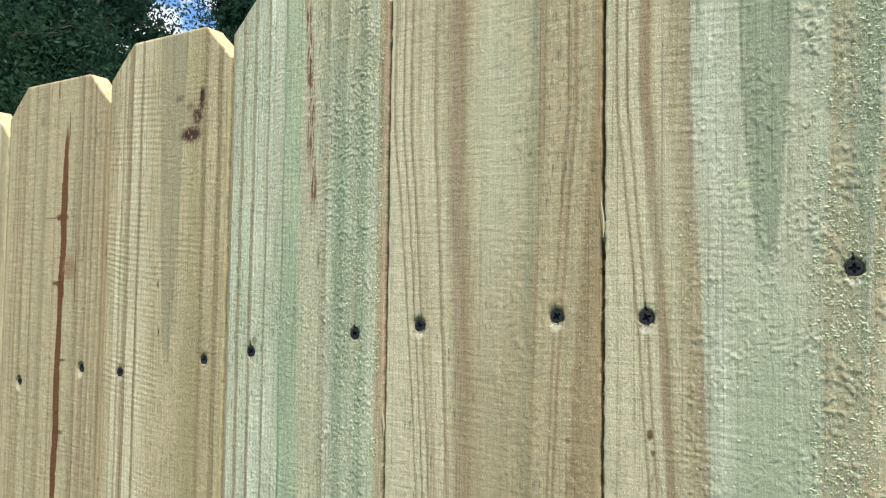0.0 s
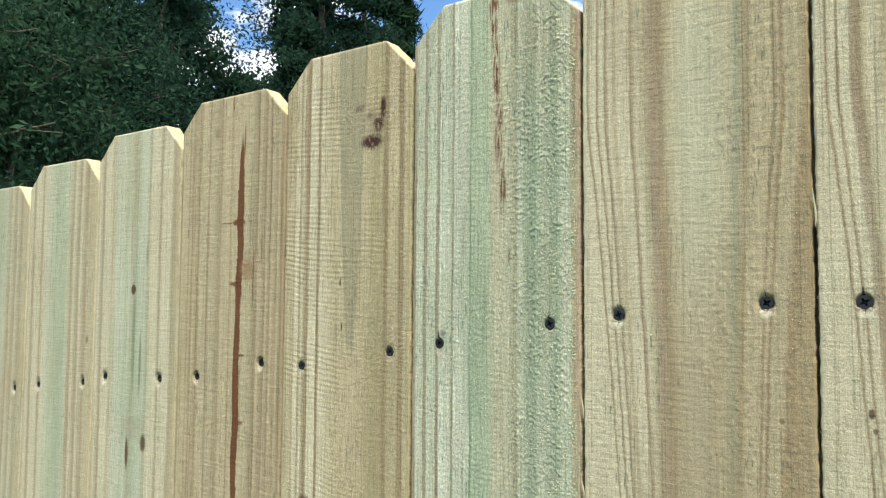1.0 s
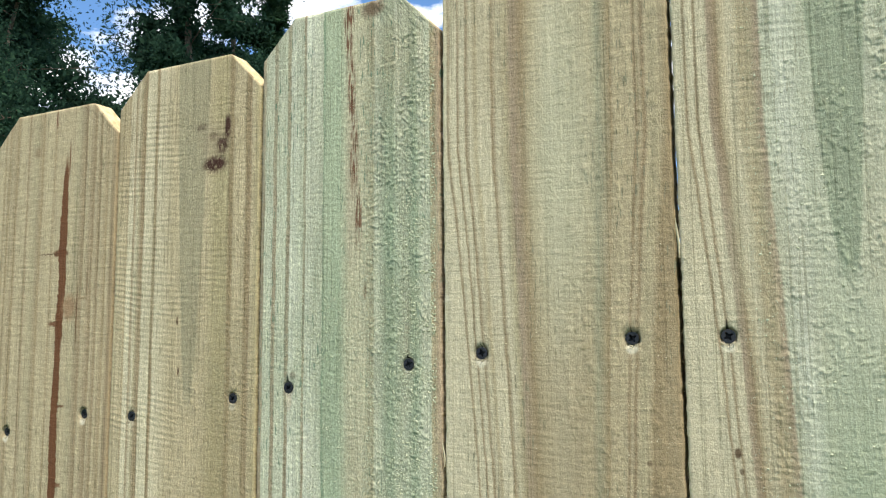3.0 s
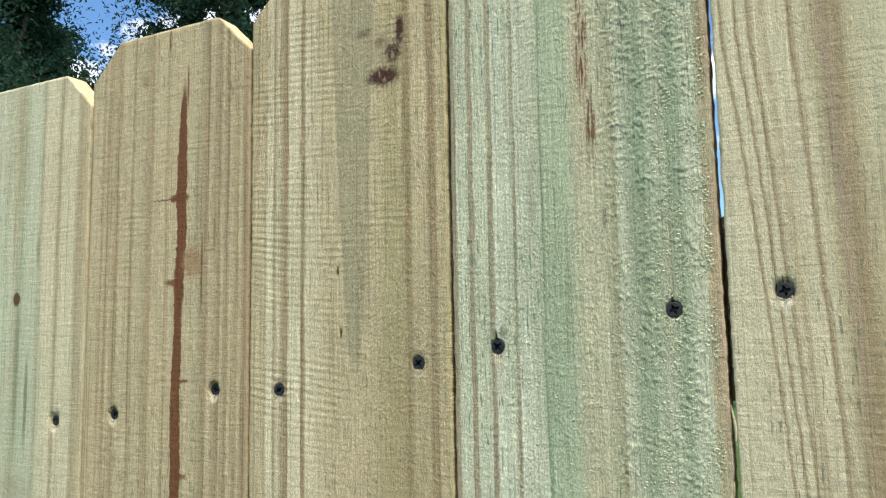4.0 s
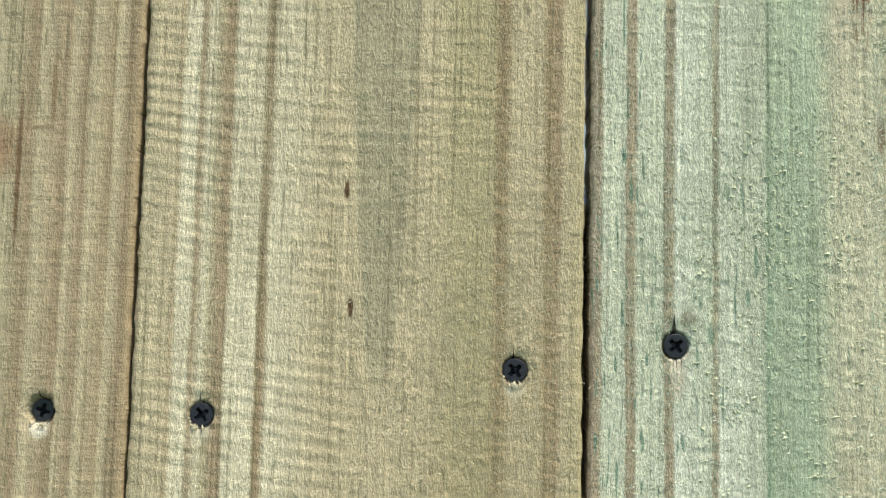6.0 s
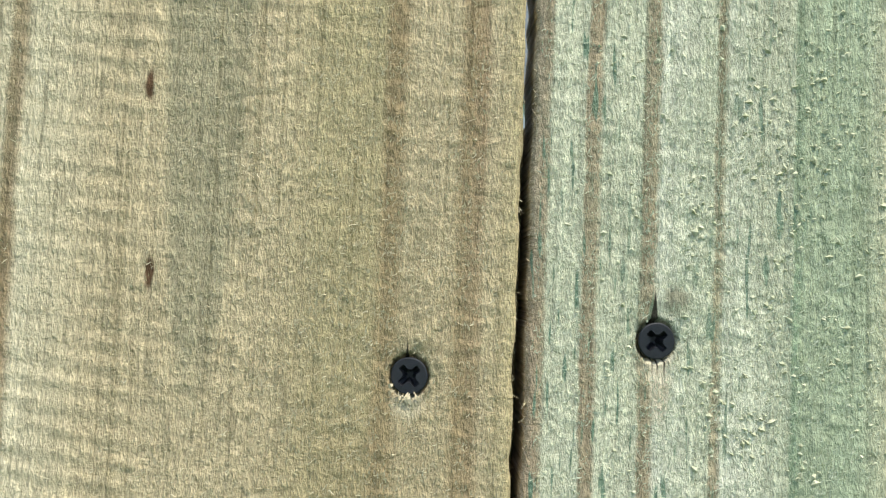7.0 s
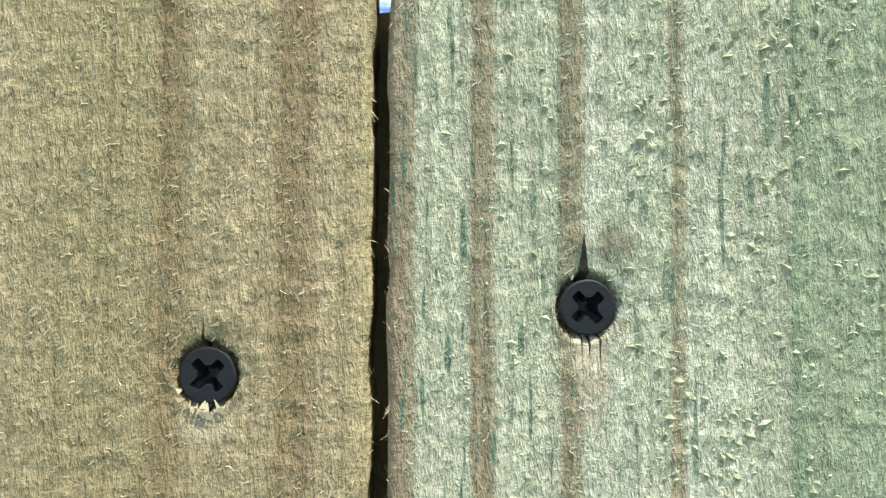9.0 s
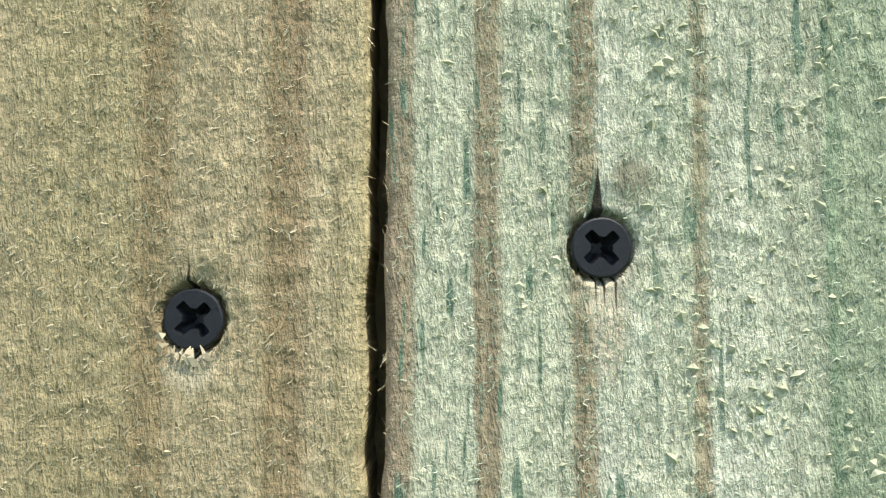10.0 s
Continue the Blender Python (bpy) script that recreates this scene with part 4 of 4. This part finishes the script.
def tree(name, x, y, height, spread, seed, leafmat, pine=False, count=9000, low=0.12, label="", size=0.15):
    """Tapered trunk, limbs that fork, and a crown of small leaf sprays gathered round the limb ends."""
    rs = np.random.RandomState(seed)
    base = ground_z(x, y)
    top = tagged(new(name), label, "tree")
    top.location = (x, y, base)
    bm = bmesh.new()
    pts = [Vector((0, 0, -0.2))]
    for i in range(1, 8):
        pts.append(Vector((rs.normal(0, 0.06) * i, rs.normal(0, 0.06) * i, height * 0.95 * i / 7)))
    r0 = height * 0.011
    for i in range(7):
        tube(bm, pts[i], pts[i + 1], r0 * (1 - i / 7.6), r0 * (1 - (i + 1) / 7.6))
    tips = []
    limbs = 46 if pine else 34
    for i in range(limbs):
        s = low + (0.99 - low) * (i + rs.rand()) / limbs
        q = s * 7
        a = pts[int(min(q, 6))].lerp(pts[int(min(q, 6)) + 1], q - int(min(q, 6)))
        t = i * 2.4 + rs.rand()
        shape = (1.15 - s) if pine else math.sin(math.pi * min(1.0, 0.22 + 0.80 * s)) ** 0.7
        reach = spread * shape * rs.uniform(0.6, 1.1)
        up = reach * (rs.uniform(-0.15, 0.15) if pine else rs.uniform(0.15, 0.6))
        b = a + Vector((reach * math.cos(t), reach * math.sin(t), up))
        tube(bm, a, b, r0 * 0.28 * (1.1 - s), 0.012, 5)
        for k in range(4):
            f = 0.35 + 0.65 * (k + rs.rand()) / 4
            c = a.lerp(b, f)
            d = c + Vector((rs.normal(0, 1), rs.normal(0, 1), rs.normal(0.1, 0.5))) * reach * 0.22
            tube(bm, c, d, 0.014, 0.005, 4)
            tips.append((d, reach * 0.22 + 0.12))
    me = bpy.data.meshes.new("trunk")
    bm.to_mesh(me)
    bm.free()
    me.materials.append(BARK)
    new("trunk", me).parent = top
    n = count
    pick = rs.randint(0, len(tips), n)
    cen = np.array([tuple(t[0]) for t in tips])[pick] + rs.normal(0, 1, (n, 3)) * np.array([t[1] for t in tips])[pick][:, None] * np.array((0.85, 0.85, 0.7))
    d1 = rs.normal(0, 1, (n, 3))
    d1 /= np.linalg.norm(d1, axis=1)[:, None]
    d2 = np.cross(d1, rs.normal(0, 1, (n, 3)))
    d2 /= np.linalg.norm(d2, axis=1)[:, None]
    ln = rs.uniform(0.6, 1.3, n)[:, None] * size
    core = rs.rand(n) < 0.34
    ln[core] *= 1.9
    cen[core] = np.array([tuple(t[0]) for t in tips])[pick[core]] * np.array((0.72, 0.72, 1.0)) + rs.normal(0, 0.22, (int(core.sum()), 3))
    wd = ln * (0.16 if pine else 0.42)
    co = np.stack((cen - d1 * ln * 0.5, cen + d2 * wd * 0.5, cen + d1 * ln * 0.5, cen - d2 * wd * 0.5), 1).reshape(-1, 3)
    me = bpy.data.meshes.new("crown")
    me.from_pydata(co.tolist(), [], np.arange(4 * n).reshape(-1, 4).tolist())
    me.materials.append(leafmat)
    new("crown", me).parent = top
    return top


def bearing(deg, dist):
    """Plan place at degrees to the left of straight across the fence."""
    return -dist * math.sin(radians(deg)), dist * math.cos(radians(deg))


for q, (deg, dist, height, spread, kind, low) in enumerate((
    (73, 11.5, 8.0, 2.4, 0, 0.03), (66, 14.0, 9.0, 2.2, 0, 0.03), (56.6, 24.0, 16.0, 2.8, 1, 0.02), (62, 19.0, 13.5, 2.2, 1, 0.02), (69, 19.0, 14.0, 3.2, 1, 0.03),
    (65, 25.0, 17.0, 3.4, 1, 0.02), (51.5, 26.0, 10.2, 2.8, 1, 0.02), (44.4, 30.0, 25.0, 3.2, 1, 0.02), (41.6, 33.0, 25.0, 2.4, 1, 0.02), (38.6, 34.0, 20.0, 1.5, 2, 0.05),
    (46.6, 28.0, 13.5, 2.4, 1, 0.02), (79, 15.0, 11.0, 3.2, 1, 0.03), (86, 13.0, 9.0, 2.8, 0, 0.03), (56, 30.0, 15.5, 3.0, 1, 0.02), (39, 31.0, 8.0, 3.0, 1, 0.02))):
    tx, ty = bearing(deg, dist)
    tree("pine_tree" if kind == 2 else "tree", tx, ty, height, spread, 900 + q, LEAVES[kind], kind == 2, 12000 if deg > 71 else 75000 if height > 20 else 45000, low,
         "tall dark green pine beyond the fence" if kind == 2 else "leafy dark green tree beyond the fence", 0.0115 * dist ** 0.8 if kind != 2 else 0.32)


# ---- house seen through the gaps ----
def box(name, size, at, mat, parent=None, bevel=0.01):
    bm = bmesh.new()
    bmesh.ops.create_cube(bm, size=1.0)
    bmesh.ops.scale(bm, vec=size, verts=bm.verts)
    bmesh.ops.bevel(bm, geom=bm.edges[:], offset=bevel, segments=1, affect="EDGES")
    me = bpy.data.meshes.new(name)
    bm.to_mesh(me)
    bm.free()
    me.materials.append(mat)
    ob = new(name, me)
    ob.location = at
    ob.parent = parent
    return ob


WHITE = simple("white_siding", (0.78, 0.79, 0.80), 0.6, 3.0, 0.05, 0.004)
GREY = simple("grey_siding", (0.22, 0.24, 0.27), 0.65, 3.0, 0.08, 0.004)
SLATE = simple("dark_glass", (0.03, 0.05, 0.09), 0.15, 2.0, 0.05, 0.0005, 0.0, 0.5)
house = tagged(new("house"), "white and grey two-storey house beyond the lawn", "house")
house.location = (0.55, 16.0, ground_z(0.55, 16.0))
box("wall", (9.0, 0.3, 5.55), (4.5, 0.15, 2.775), WHITE, house)
box("upper_wall", (9.0, 0.8, 3.2), (4.5, 0.05, 7.16), GREY, house)
box("eave", (9.2, 1.0, 0.14), (4.5, 0.0, 5.62), GREY, house)
for course in range(16):
    box("siding_board", (9.06, 0.03, 0.19), (4.5, -0.36 - 0.006 * (course % 2), 5.80 + 0.19 * course), GREY, house, 0.006)
win = box("window", (2.2, 0.10, 0.75), (0.9, -0.02, 3.55), SLATE, house)
box("sill", (2.4, 0.16, 0.08), (0, -0.03, -0.42), WHITE, win)
